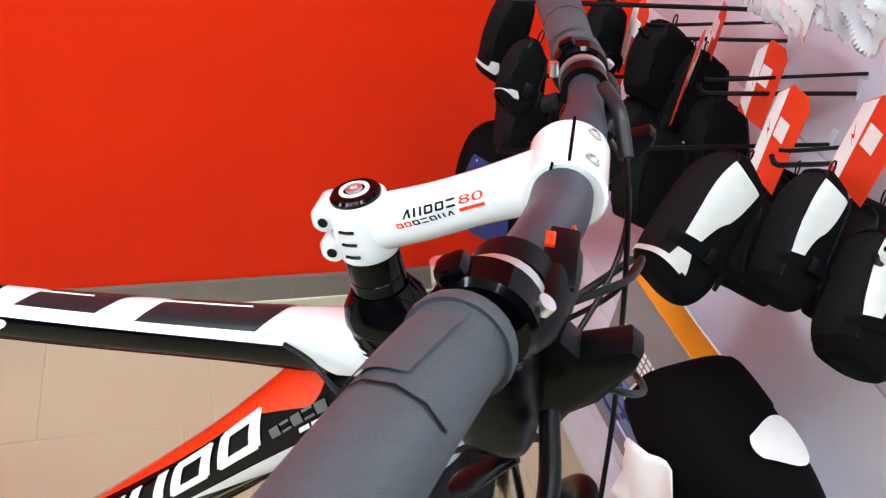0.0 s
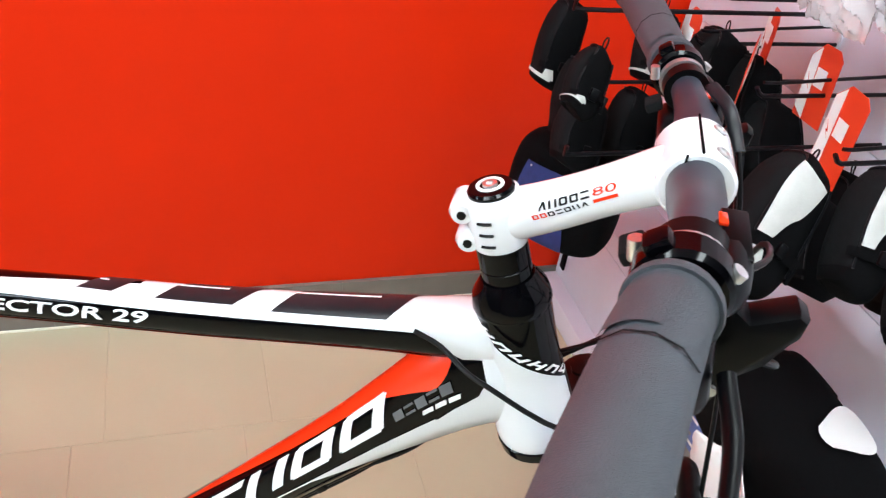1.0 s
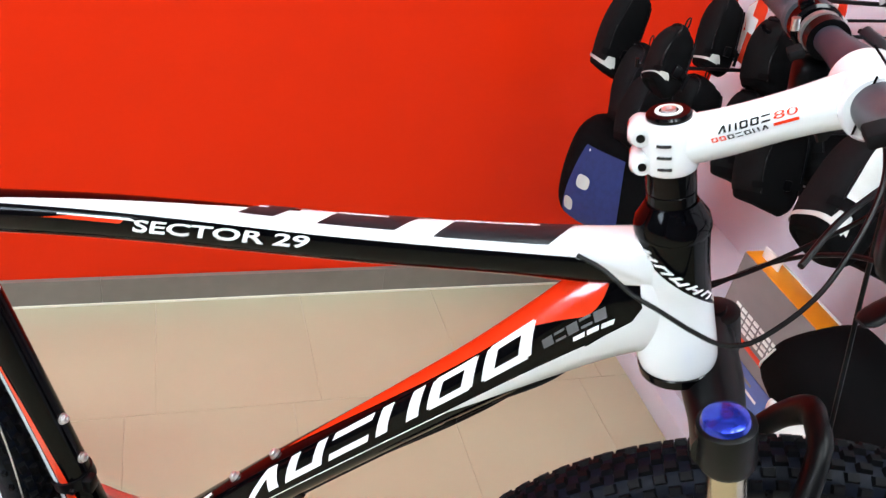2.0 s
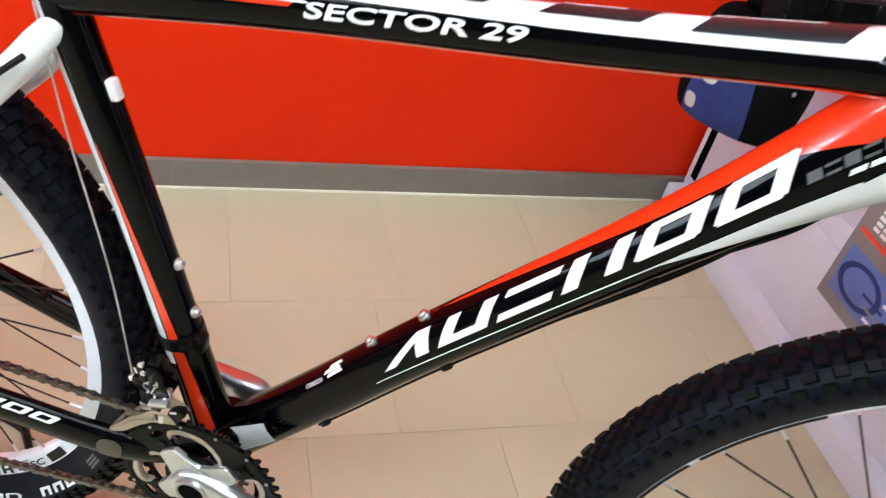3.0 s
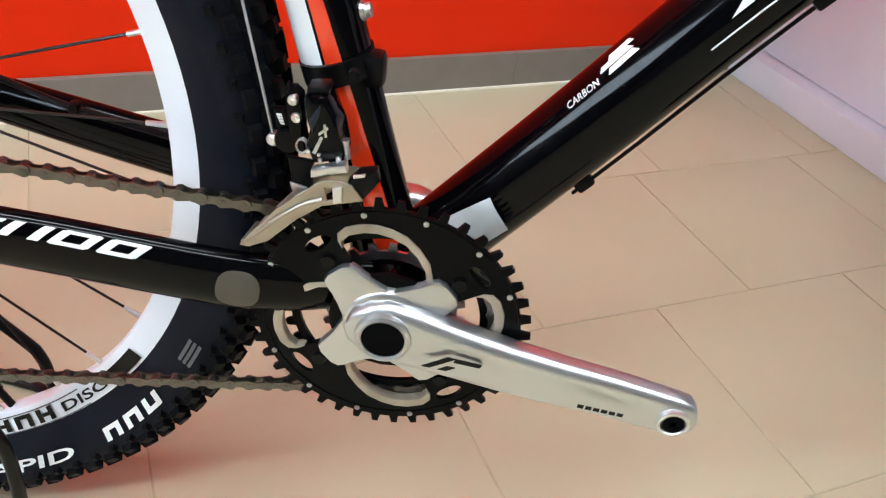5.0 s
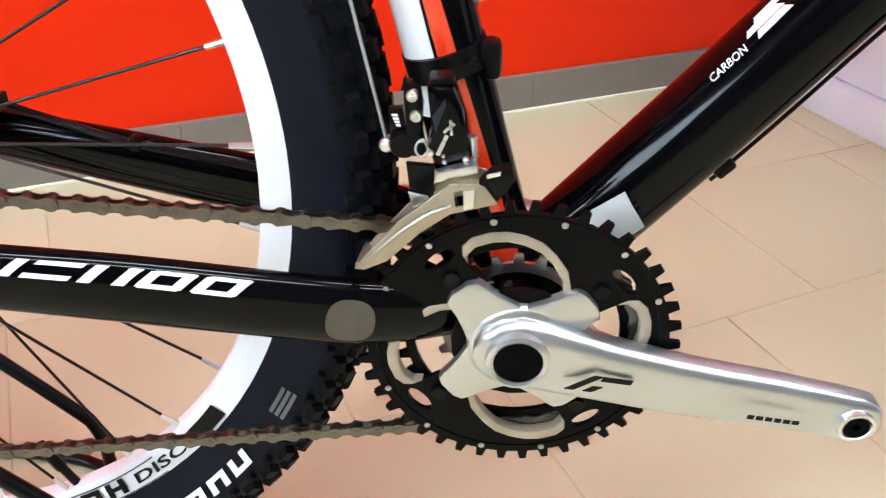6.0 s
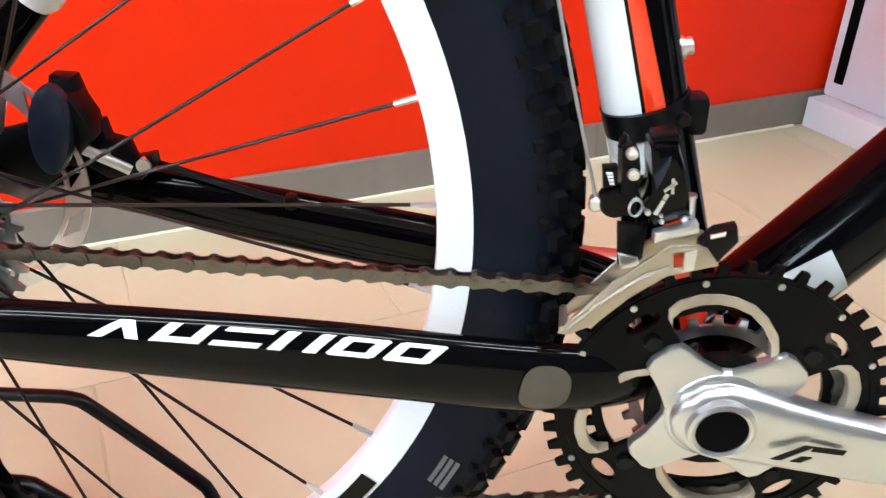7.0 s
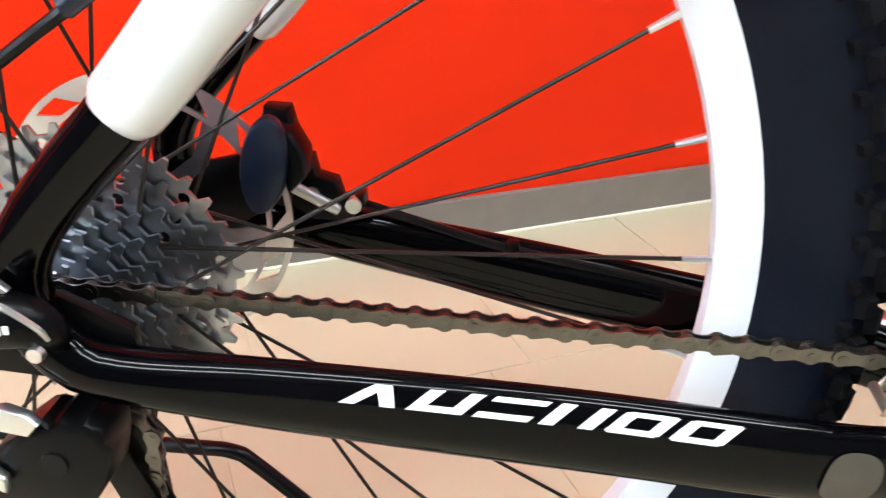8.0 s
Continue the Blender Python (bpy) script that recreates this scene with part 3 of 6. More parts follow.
# ---- wheels ----
def tyre_profile(rt):
    pts = [(0.3092, 0.0106), (0.3155, 0.0150), (0.3215, 0.0185), (0.331, 0.0245), (0.341, 0.0275), (0.349, 0.0268), (0.3565, 0.0225), (rt - 0.0072, 0.0135), (rt - 0.0056, 0.0)]
    return pts + [(r, -y) for r, y in reversed(pts[:-1])]


def wheel(name, label, x, z, m, rt, spin, inner=0.2925):
    """Rim with tyre, hub, spokes and nipples; the axle runs along y at x, z."""
    W = part(name, ring([(inner, 0.0065), (inner - 0.001, 0.0), (inner, -0.0065), (inner + 0.0045, -0.0098), (0.3085, -0.0118), (0.3125, -0.0122), (0.3125, -0.0105), (0.308, -0.0095), (0.308, 0.0095), (0.3125, 0.0105), (0.3125, 0.0122), (0.3085, 0.0118), (inner + 0.0045, 0.0098)], 120), M_RIM, bike, label, m=m @ Matrix.Translation((x, 0, z)) @ Matrix.Rotation(radians(spin), 4, "Y"))
    part("tyre", ring(tyre_profile(rt), 144), M_TYRE, W, "black knobbly rubber tyre")
    # tread knobs in staggered rows
    V, F = [], []
    n = 104
    rows = ((0.0, rt - 0.0010, 0.0090, 0.0110, 0), (0.0105, rt - 0.0020, 0.0078, 0.0125, 12), (-0.0105, rt - 0.0020, 0.0078, 0.0125, -12), (0.0200, rt - 0.0062, 0.0085, 0.0120, 34), (-0.0200, rt - 0.0062, 0.0085, 0.0120, -34), (0.0272, rt - 0.0138, 0.0080, 0.0112, 58), (-0.0272, rt - 0.0138, 0.0080, 0.0112, -58), (0.0292, rt - 0.0218, 0.0052, 0.0058, 78), (-0.0292, rt - 0.0218, 0.0052, 0.0058, -78))
    for row, (y, r, w, l, lean) in enumerate(rows):
        for i in range(n):
            w0 = 2 * math.pi * (i + (0.5 if row in (1, 2, 5, 6) else 0.0)) / n
            er = np.array((math.cos(w0), 0, math.sin(w0)))
            et = np.array((-math.sin(w0), 0, math.cos(w0)))
            ey = np.array((0, 1.0, 0))
            ca, sa = math.cos(radians(lean)), math.sin(radians(lean))
            up, sd = er * ca + ey * sa, ey * ca - er * sa
            c = er * (r - 0.0018) + ey * y
            o = len(V)
            for h, g in ((-0.0045, 1.10), (0.0022, 0.78)):
                for a, b in ((-1, -1), (1, -1), (1, 1), (-1, 1)):
                    V.append(c + up * h + sd * (a * w / 2 * g) + et * (b * l / 2 * g))
            F += [(o + 4, o + 5, o + 6, o + 7)] + [(o + k, o + (k + 1) % 4, o + 4 + (k + 1) % 4, o + 4 + k) for k in range(4)]
    tagged(part("tread", (V, F), M_TREAD, W, smooth=False), kind="stuff")
    part("hub", lathe([(-0.062, 0.009), (-0.05, 0.0095), (-0.038, 0.012), (-0.0335, 0.026), (-0.0295, 0.026), (-0.026, 0.0165), (0, 0.0145), (0.026, 0.0165), (0.0295, 0.029), (0.0335, 0.029), (0.038, 0.012), (0.062, 0.009)], (0, 0, 0), (0, 1, 0), 28), M_BLACK2, W, "black alloy hub")
    spoke, nipple = {}, {}
    for side in (-1, 1):
        for lead in (-1, 1):
            for k in range(8):
                ang = 360 / 8 * k + (11.25 if side > 0 else 0) + (22.5 if lead * side > 0 else 0)
                key = (side, lead)
                R = Matrix.Rotation(-radians(ang), 4, "Y")
                fl = radians(lead * 62)
                p0 = np.array((0.0245 * math.cos(fl), side * 0.031, 0.0245 * math.sin(fl)))
                p1 = np.array((inner, side * 0.003, 0.0))
                pn = p1 + (p0 - p1) * 0.05
                if key not in spoke:
                    spoke[key] = part("spoke", rod(p0, pn, 0.00105, 6), M_SPOKE, W, m=R)
                    nipple[key] = part("nipple", rod(p1, pn, 0.0021, 8, 0.0017), M_SILVER, W, m=R)
                else:
                    again(spoke[key], R)
                    again(nipple[key], R)
    part("valve", merge(rod((inner + 0.001, 0, 0), (0.262, 0, 0), 0.0032, 8), rod((0.275, 0, 0), (0.250, 0, 0), 0.0042, 8)), M_PLASTIC, W, m=Matrix.Rotation(-radians(SPIN_VALVE[name]), 4, "Y"))
    return W


SPIN_VALVE = {"rear_wheel": 294, "front_wheel": 118}
rear = wheel("rear_wheel", "spoked wheel with a white rim and black tyre", 0.0137, 0.390, Matrix(), 0.3700, -1.6)
front = wheel("front_wheel", "spoked wheel with a white rim and black tyre", 1.1458, 0.3426, steer(4.0), 0.3680, 0, 0.3030)


def on_rim(W, r, y, a0, a1, r1, y1, material, name, label="", slant=0.0, n=8):
    """A thin printed patch on a wheel's side, between two radii and two angles."""
    V, F = [], []
    for j, (rr, yy) in enumerate(((r, y), (r1, y1))):
        for i in range(n + 1):
            w = radians(a0 + (a1 - a0) * i / n + slant * j)
            V.append((rr * math.cos(w), yy, rr * math.sin(w)))
    F = [(i, i + 1, n + 2 + i, n + 1 + i) for i in range(n)]
    return part(name, (V, F), material, W, label)


def rim_word(W, r0, y0, r1, y1, start, step, count, material, name, seed, slant=0.6):
    """A word mark on a wheel's side as plain slotted blocks: two uprights and a bar each."""
    rnd_ = random.Random(seed)
    rr, yy = (lambda f: r0 + (r1 - r0) * f), (lambda f: y0 + (y1 - y0) * f)
    for k in range(count):
        a, w = start + step * k, step * 0.76
        lo, hi = ((0.0, 0.32), (0.68, 1.0), (0.36, 0.64))[rnd_.randrange(3)]
        for x0, x1, f0, f1 in ((0, 0.3, 0, 1), (0.7, 1, 0, 1), (0.3, 0.7, lo, hi)):
            on_rim(W, rr(f0), yy(f0), a + w * x0 + slant * f0, a + w * x1 + slant * f0, rr(f1), yy(f1), material, name, slant=slant * (f1 - f0), n=3)


# print on the tyre's and the rim's side
def rim_lettering(W, body, r0, y0, r1, y1, a0, a1, material, name, slant=0.2, weight=0.02):
    """Words bent round a wheel's side; the letters' feet at r0, their heads at r1."""
    put = lambda a, f: Vector(((r0 + (r1 - r0) * f) * math.cos(radians(a)), y0 + (y1 - y0) * f, (r0 + (r1 - r0) * f) * math.sin(radians(a))))
    return lettering(put, body, a0, a1, 0.0, 1.0, material, W, name, slant, weight=weight)


rim_lettering(rear, "RAPID", 0.3395, -0.0283, 0.3290, -0.0253, -77.5, -58, M_DECAL, "tyre_print")
rim_word(rear, 0.3395, -0.0283, 0.3285, -0.0252, -39.5, -4.4, 3, M_DECAL, "tyre_print", 8)
for k in range(3):
    on_rim(rear, 0.328 + 0.004 * k, -0.0245 - 0.0011 * k, -28, -32, 0.3305 + 0.004 * k, -0.0255 - 0.0011 * k, M_GREYDECAL, "tyre_print")
on_rim(rear, 0.2975, -0.0112, -37.5, -44, 0.3090, -0.0127, M_BLACK2, "rim_sticker")
rim_lettering(rear, "DISC", 0.3070, -0.0126, 0.2985, -0.0115, -56, -46, M_BLACK2, "rim_sticker")
rim_word(rear, 0.3085, -0.0128, 0.2965, -0.0113, -58, -4.4, 6, M_BLACK2, "rim_sticker", 5)
on_rim(rear, 0.2950, -0.0104, -51, -86, 0.2960, -0.0108, M_GREYDECAL, "rim_sticker", n=24)
on_rim(rear, 0.3098, -0.0128, -51, -86, 0.3108, -0.0128, M_GREYDECAL, "rim_sticker", n=24)
for a0, a1 in ((96, 118), (128, 148), (150, 166), (176, 204)):
    on_rim(front, 0.3070, -0.0120, a0, a1, 0.3110, -0.0128, M_BLACK2, "rim_sticker", n=16)


# ---- drivetrain ----
def toothed(n, r_root, r_tip, y0, y1, holes, flat=0.28):
    pts = []
    for i in range(n):
        for f, r in ((-0.5, r_root), (-0.25, r_root), (-flat / 2, r_tip), (flat / 2, r_tip), (0.25, r_root)):
            w = 2 * math.pi * (i + f) / n
            pts.append((r * math.cos(w), r * math.sin(w)))
    return slab(pts, y0, y1, holes)


BBX, BBZ = 0.449, 0.306
CRANK = math.atan2(0.280 - 0.306, 0.624 - 0.449)
crank = part("crankset", lathe([(0, 0.0115), (0.0, 0.0195), (0.002, 0.0215), (0.012, 0.022), (0.017, 0.024), (0.021, 0.024), (0.021, 0.0115)], (0, -0.070, 0), (0, 1, 0), 36), M_SILVER, bike, "silver alloy crankset with black chainrings", m=Matrix.Translation((BBX, 0.004, BBZ)) @ Matrix.Rotation(-CRANK, 4, "Y"))


# each window is a comma shape; its outer edge runs from the hub side outwards
COMMA = ((0.044, 0), (0.053, 10), (0.060, 20), (0.0655, 28), (0.069, 36), (0.0712, 43), (0.0722, 50), (0.0718, 58), (0.069, 63), (0.064, 65))


def comma(a, inset=0.0):
    return [((r - inset) * math.cos(radians(a + w)), (r - inset) * math.sin(radians(a + w))) for r, w in COMMA]


WIN = (61, 151, 241, 331)
holes4 = [comma(a) + [(0.036 * math.cos(radians(a + w)), 0.036 * math.sin(radians(a + w))) for w in (64, 48, 32, 16, 1)] for a in WIN]
slots4 = []
for a in (46, 136, 226, 316):
    slots4.append([((0.0680 + 0.0042 * math.sin(w)) * math.cos(radians(a + 8 * math.cos(w))), (0.0680 + 0.0042 * math.sin(w)) * math.sin(radians(a + 8 * math.cos(w)))) for w in np.linspace(2 * math.pi, 0, 16, endpoint=False)])
part("big_chainring", toothed(42, 0.0818, 0.0880, -0.0597, -0.0567, [list(reversed(h)) for h in holes4] + slots4 + [list(reversed(circle_pts(0.024, 30)))]), M_RING, crank, "large black toothed chainring", smooth=False)
part("ring_step", slab(circle_pts(0.0805, 84), -0.0604, -0.0596, [list(reversed(circle_pts(0.0765, 84)))]), M_RING, crank, smooth=False)
for a in (48, 138, 228, 318):
    part("ring_bolt", lathe([(0, 0.002), (0, 0.0042), (0.002, 0.0046), (0.003, 0.0046)], (0.0555 * math.cos(radians(a)), -0.0622, 0.0555 * math.sin(radians(a))), (0, 1, 0), 14), M_BLACK2, crank)
for k in range(14):
    a = radians(26 * k + 5)
    part("shift_pin", lathe([(0, 0.0008), (0, 0.0018), (0.002, 0.0019)], (0.0785 * math.cos(a), -0.0612, 0.0785 * math.sin(a)), (0, 1, 0), 8), M_STEEL, crank)
part("middle_chainring", toothed(32, 0.0618, 0.0672, -0.0515, -0.0487, [list(reversed(circle_pts(0.0565, 48)))]), M_RING, crank, "middle black chainring", smooth=False)
part("small_chainring", toothed(22, 0.0418, 0.0468, -0.0435, -0.0412, [list(reversed(circle_pts(0.036, 36)))]), M_STEEL, crank, "small steel chainring", smooth=False)


def spider_arm(a):
    out = [(0.020, 44), (0.0265, 43), (0.0285, 37), (0.0325, 27), (0.0385, 19), (0.0445, 15), (0.0480, 12), (0.0495, 6)]
    pts = [(r * math.cos(radians(a - w)), r * math.sin(radians(a - w))) for r, w in out] + [(r * math.cos(radians(a + w)), r * math.sin(radians(a + w))) for r, w in reversed(out)]
    return slab(pts, -0.0640, -0.0565, bevel=0.0016)


for a in (48, 138, 228, 318):
    part("spider_arm", spider_arm(a), M_ARM, crank)
# inner lips of the chainring windows; their light reflections are put into the tan
for a in WIN:
    part("window_lip", slab(comma(a, -0.0004) + list(reversed(comma(a, 0.0058))), -0.0606, -0.0535, bevel=0.0010), M_LIP, crank)


def arm_mesh(length):
    """A forged crank arm along x: broad at the axle, waisted, round at the pedal eye, with softly rounded edges."""
    V, F = [], []
    rows = [(-0.024, 0.0035, 0.006), (-0.021, 0.012, 0.009), (-0.012, 0.0195, 0.012), (0.0, 0.0228, 0.0135), (0.014, 0.0218, 0.0135), (0.03, 0.0205, 0.0125), (0.05, 0.0190, 0.0115), (0.08, 0.0178, 0.0105), (0.11, 0.0168, 0.010), (0.14, 0.0158, 0.0095), (0.16, 0.0152, 0.009), (length, 0.0150, 0.0088), (length + 0.008, 0.0135, 0.0085), (length + 0.0125, 0.009, 0.0075), (length + 0.0145, 0.003, 0.005)]
    n = 22
    for x, h, d in rows:
        yc = -0.0690 - 0.0180 * min(max(x / length, 0), 1) ** 1.2
        for k in range(n):
            w = 2 * math.pi * k / n
            cy, cz = math.cos(w), math.sin(w)
            cy, cz = math.copysign(abs(cy) ** 0.55, cy), math.copysign(abs(cz) ** 0.62, cz)
            V.append((x, yc + d * 0.9 * (cy + 0.55), h * cz - 0.0035 * math.sin(math.pi * min(max((x - 0.005) / 0.14, 0), 1))))
    for i in range(len(rows) - 1):
        for k in range(n):
            F.append((i * n + k, i * n + (k + 1) % n, (i + 1) * n + (k + 1) % n, (i + 1) * n + k))
    F.append(tuple(range(n)))
    F.append(tuple((len(rows) - 1) * n + k for k in range(n)))
    return V, F


CL = 0.178
part("spider_hub", lathe([(0.0, 0.020), (0.0004, 0.0235), (0.0016, 0.0262), (0.004, 0.0275), (0.008, 0.0278), (0.008, 0.020)], (0, -0.0658, 0), (0, 1, 0), 40), M_ARM, crank)
part("crank_arm", arm_mesh(CL), M_ARM, crank, "satin silver forged crank arm")
part("axle_eye", lathe([(0.0, 0.0132), (-0.0022, 0.0134), (-0.0032, 0.0150), (-0.0022, 0.0170), (0.003, 0.0182)], (0, -0.0743, 0), (0, 1, 0), 36), M_ARM, crank, "raised ring round the hollow axle")
part("axle_bore", lathe([(-0.0004, 0.0131), (-0.0002, 0.010)], (0, -0.0757, 0), (0, 1, 0), 28), M_DARK, crank, "flat dark disc for the shade inside the hollow axle")
part("pedal_eye", lathe([(0.0, 0.0065), (-0.0022, 0.0078), (-0.002, 0.0095), (0.004, 0.0098)], (CL, -0.0915, 0), (0, 1, 0), 24), M_SILVER, crank)
part("pedal_hole", lathe([(0, 0.0066), (-0.0004, 0.0067), (0, 0.002)], (CL, -0.0928, 0), (0, 1, 0), 20), M_DARK, crank, "flat dark disc for the shade in the empty pedal hole")
for q in (((0.026, -0.009), (0.031, -0.009), (0.045, 0.002), (0.040, 0.002)), ((0.036, -0.009), (0.041, -0.009), (0.046, -0.005), (0.041, -0.005)), ((0.044, -0.001), (0.060, -0.001), (0.061, 0.002), (0.045, 0.002))):
    yq = -0.0775 - 0.0180 * (0.043 / CL) ** 1.2
    part("arm_print", slab(q, yq - 0.0004, yq + 0.0003), M_BLACK2, crank, smooth=False)
for k in range(6):
    part("arm_print", block((0.0036, 0.0006, 0.0024), (0.122 + 0.0048 * k, -0.0927, -0.002)), M_BLACK2, crank, smooth=False)
# non-drive crank arm points backwards
part("crank_arm", arm_mesh(CL), M_ARM, crank, m=Matrix.Rotation(math.pi, 4, "Z"))

COGS = ((36, -0.0185), (32, -0.0225), (28, -0.0265), (24, -0.0305), (21, -0.0345), (18, -0.0385), (16, -0.0425), (13, -0.0475), (11, -0.0538))
for n, y in COGS:
    r = n * 0.0127 / (2 * math.pi)
    holes = [list(reversed(circle_pts(max(r - 0.013, 0.012), 28)))]
    if n > 24:
        holes += [list(reversed(circle_pts(0.0032, 10, (r - 0.0068) * math.cos(radians(30 * k + n)), (r - 0.0068) * math.sin(radians(30 * k + n))))) for k in range(12)]
    part("cog", toothed(n, r - 0.0022, r + 0.0028, y, y + 0.0019, holes, 0.2), M_STEEL, rear, "steel rear sprocket", smooth=False)
    if n > 18:
        for k in range(5):
            part("cog_arm", slab([(0.012, -0.004), (r - 0.011, -0.006), (r - 0.011, 0.006), (0.012, 0.004)], y + 0.0003, y + 0.0016), M_STEEL, rear, smooth=False, m=Matrix.Rotation(radians(72 * k + n * 3), 4, "Y"))
part("freehub", lathe([(-0.052, 0.011), (-0.052, 0.0165), (-0.016, 0.0165), (-0.016, 0.011)], (0, 0, 0), (0, 1, 0), 24), M_STEEL, rear)

# chain: top run, middle ring, bottom run, cage pulleys, rear cog
PITCH = 0.0127
CHAIN_COG = 11
rc, rm = CHAIN_COG * PITCH / (2 * math.pi), 32 * PITCH / (2 * math.pi)
YC, YF = -0.0580, -0.0461
AX, AZ = 0.0137, 0.3845
P_UP, P_LO = (0.012, 0.300), (0.045, 0.208)
MOVED = Matrix.Translation((0.009, 0, 0.004))
turned = lambda p: (lambda v: (v.x, v.z))(MOVED @ REAR_END @ Vector((p[0], 0, p[1])))


def chain_path():
    def arc(cx, cz, r, a0, a1, y, n=24):
        return [(cx + r * math.cos(radians(a0 + (a1 - a0) * i / n)), y, cz + r * math.sin(radians(a0 + (a1 - a0) * i / n))) for i in range(n + 1)]
    p = arc(AX, AZ, rc, 262, 88, YC)
    p += arc(BBX, BBZ, rm, 92, -86, YF)
    p += arc(*turned(P_LO), 0.0215, 280, 150, YC)
    p += arc(*turned(P_UP), 0.0215, -20, 75, YC)
    p.append(p[0])
    return np.array(p)


CP = chain_path()
CS_ = np.concatenate([[0], np.cumsum(np.linalg.norm(np.diff(CP, axis=0), axis=1))])
NL = int(CS_[-1] / PITCH) // 2 * 2
chain_at = lambda s: np.array([np.interp(s % CS_[-1], CS_, CP[:, k]) for k in range(3)])


def link_plate(r, waist, y0, y1):
    h = PITCH / 2
    top = [(-h + r * math.cos(radians(a)), r * math.sin(radians(a))) for a in range(250, 49, -25)]
    top += [(0, waist)]
    right = [(h + r * math.cos(radians(a)), r * math.sin(radians(a))) for a in range(130, -131, -26)]
    return slab(top + right + [(0, -waist)], y0, y1)


def link_bm(w, r, waist, inner):
    a = link_plate(r, waist, -w, -w + 0.0009)
    b = link_plate(r, waist, w - 0.0009, w)
    me = bpy.data.meshes.new("tmp")
    b.to_mesh(me)
    a.from_mesh(me)
    b.free()
    bpy.data.meshes.remove(me)
    for x in (-PITCH / 2, PITCH / 2):
        rr = 0.0036 if inner else 0.0018
        ww = w if inner else w + 0.0004
        bmesh.ops.create_cone(a, cap_ends=True, segments=10, radius1=rr, radius2=rr, depth=2 * ww, matrix=Matrix.Translation((x, 0, 0)) @ Matrix.Rotation(math.pi / 2, 4, "X"))
    return a


chain = part("chain", link_bm(0.0031, 0.0042, 0.0024, False), M_CHAIN, bike, "dull steel roller chain")
link2 = None
for i in range(NL):
    a, b = chain_at(i * PITCH), chain_at((i + 1) * PITCH)
    c = (a + b) / 2
    d = b - a
    ang = math.atan2(d[2], d[0])
    yaw = math.atan2(d[1], math.hypot(d[0], d[2]))
    m = Matrix.Translation(c) @ Matrix.Rotation(-ang, 4, "Y") @ Matrix.Rotation(yaw, 4, "Z")
    if i == 0:
        chain.matrix_basis = m
        inv = m.inverted()
    elif i % 2 == 0:
        o = again(chain, inv @ m, chain)
        o.name = "link"
    elif link2 is None:
        link2 = part("link", link_bm(0.0022, 0.0040, 0.0026, True), M_CHAIN, chain, m=inv @ m)
    else:
        again(link2, inv @ m)


# ---- stand, brakes, gears ----
def at_axis(d, off=0.0):
    """A point on the steering axis, d above the head tube's lower end."""
    return HT0 + HTA * d + np.array((HTA[2], 0, -HTA[0])) * off


# headset, spacers and stem
part("headset", lathe([(0.134, 0.019), (0.134, 0.0265), (0.138, 0.0275), (0.146, 0.026), (0.156, 0.0195), (0.158, 0.0185)], HT0, HTA, 30), M_BLACK, bike, "black upper headset cup")
part("lower_headset", lathe([(0.008, 0.02), (0.008, 0.0295), (0.016, 0.0305), (0.0175, 0.029)], HT0, HTA, 30), M_BLACK, bike)
part("spacer", lathe([(0.157, 0.0145), (0.157, 0.0172), (0.1665, 0.0172), (0.167, 0.0165), (0.1675, 0.0172), (0.183, 0.0172), (0.184, 0.0145)], HT0, HTA, 30), M_BLACK, bike, "gloss black carbon spacers")
stem = part("stem", lathe([(0.184, 0.015), (0.184, 0.0178), (0.187, 0.0190), (0.217, 0.0188), (0.2205, 0.0175), (0.221, 0.015)], HT0, HTA, 36), M_WHITE, bike, "gloss white alloy stem")
sa = at_axis(0.203)
EXT = Tube([(sa[0] - 0.004, 0, sa[2] - 0.004, 0.0165, 0.0175), (0.945, 0, 0.971, 0.0155, 0.0160), (0.975, 0, 0.988, 0.0148, 0.0155), (1.000, 0, 1.002, 0.0162, 0.0172), (1.019, 0, 1.0115, 0.0200, 0.0200)], 30, 0.95)
part("stem_body", EXT.mesh(28), M_WHITE, stem)
BARC = (1.020, 0.0, 1.012)
part("bar_clamp", lathe([(-0.0235, 0.0165), (-0.0235, 0.0205), (-0.021, 0.0225), (0.021, 0.0225), (0.0235, 0.0205), (0.0235, 0.0165)], BARC, (0, 1, 0), 36), M_WHITE, stem, "white clamp plate round the handlebar")
part("clamp_seam", merge(rod((1.0185, -0.0236, 1.0348), (1.0185, 0.0236, 1.0348), 0.0009, 6), rod((1.0105, -0.0240, 0.9940), (1.0105, -0.0240, 1.0320), 0.0008, 6)), M_DARK, stem, "dark seam of the clamp plate")
for y in (-0.014, 0.014):
    for ang in (62, -50):
        d = np.array((math.cos(radians(ang)), 0, math.sin(radians(ang))))
        c = np.array(BARC) + d * 0.0215 + np.array((0, y, 0))
        part("clamp_bolt", merge(lathe([(-0.004, 0.0048), (0.0018, 0.0046), (0.0022, 0.003), (0.0006, 0.0024), (0.0006, 0.0005)], c, d, 12)), M_MATT, stem)
for d in (0.1915, 0.2125):
    c = at_axis(d, -0.0185)
    part("pinch_lobe", lathe([(-0.0135, 0.003), (-0.013, 0.0066), (-0.009, 0.0088), (0.009, 0.0088), (0.013, 0.0066), (0.0135, 0.003)], c, (0, 1, 0), 20), M_WHITE, stem)
    part("pinch_bolt", lathe([(-0.0142, 0.001), (-0.0142, 0.0030), (-0.012, 0.0032)], c, (0, 1, 0), 12), M_BLACK2, stem)
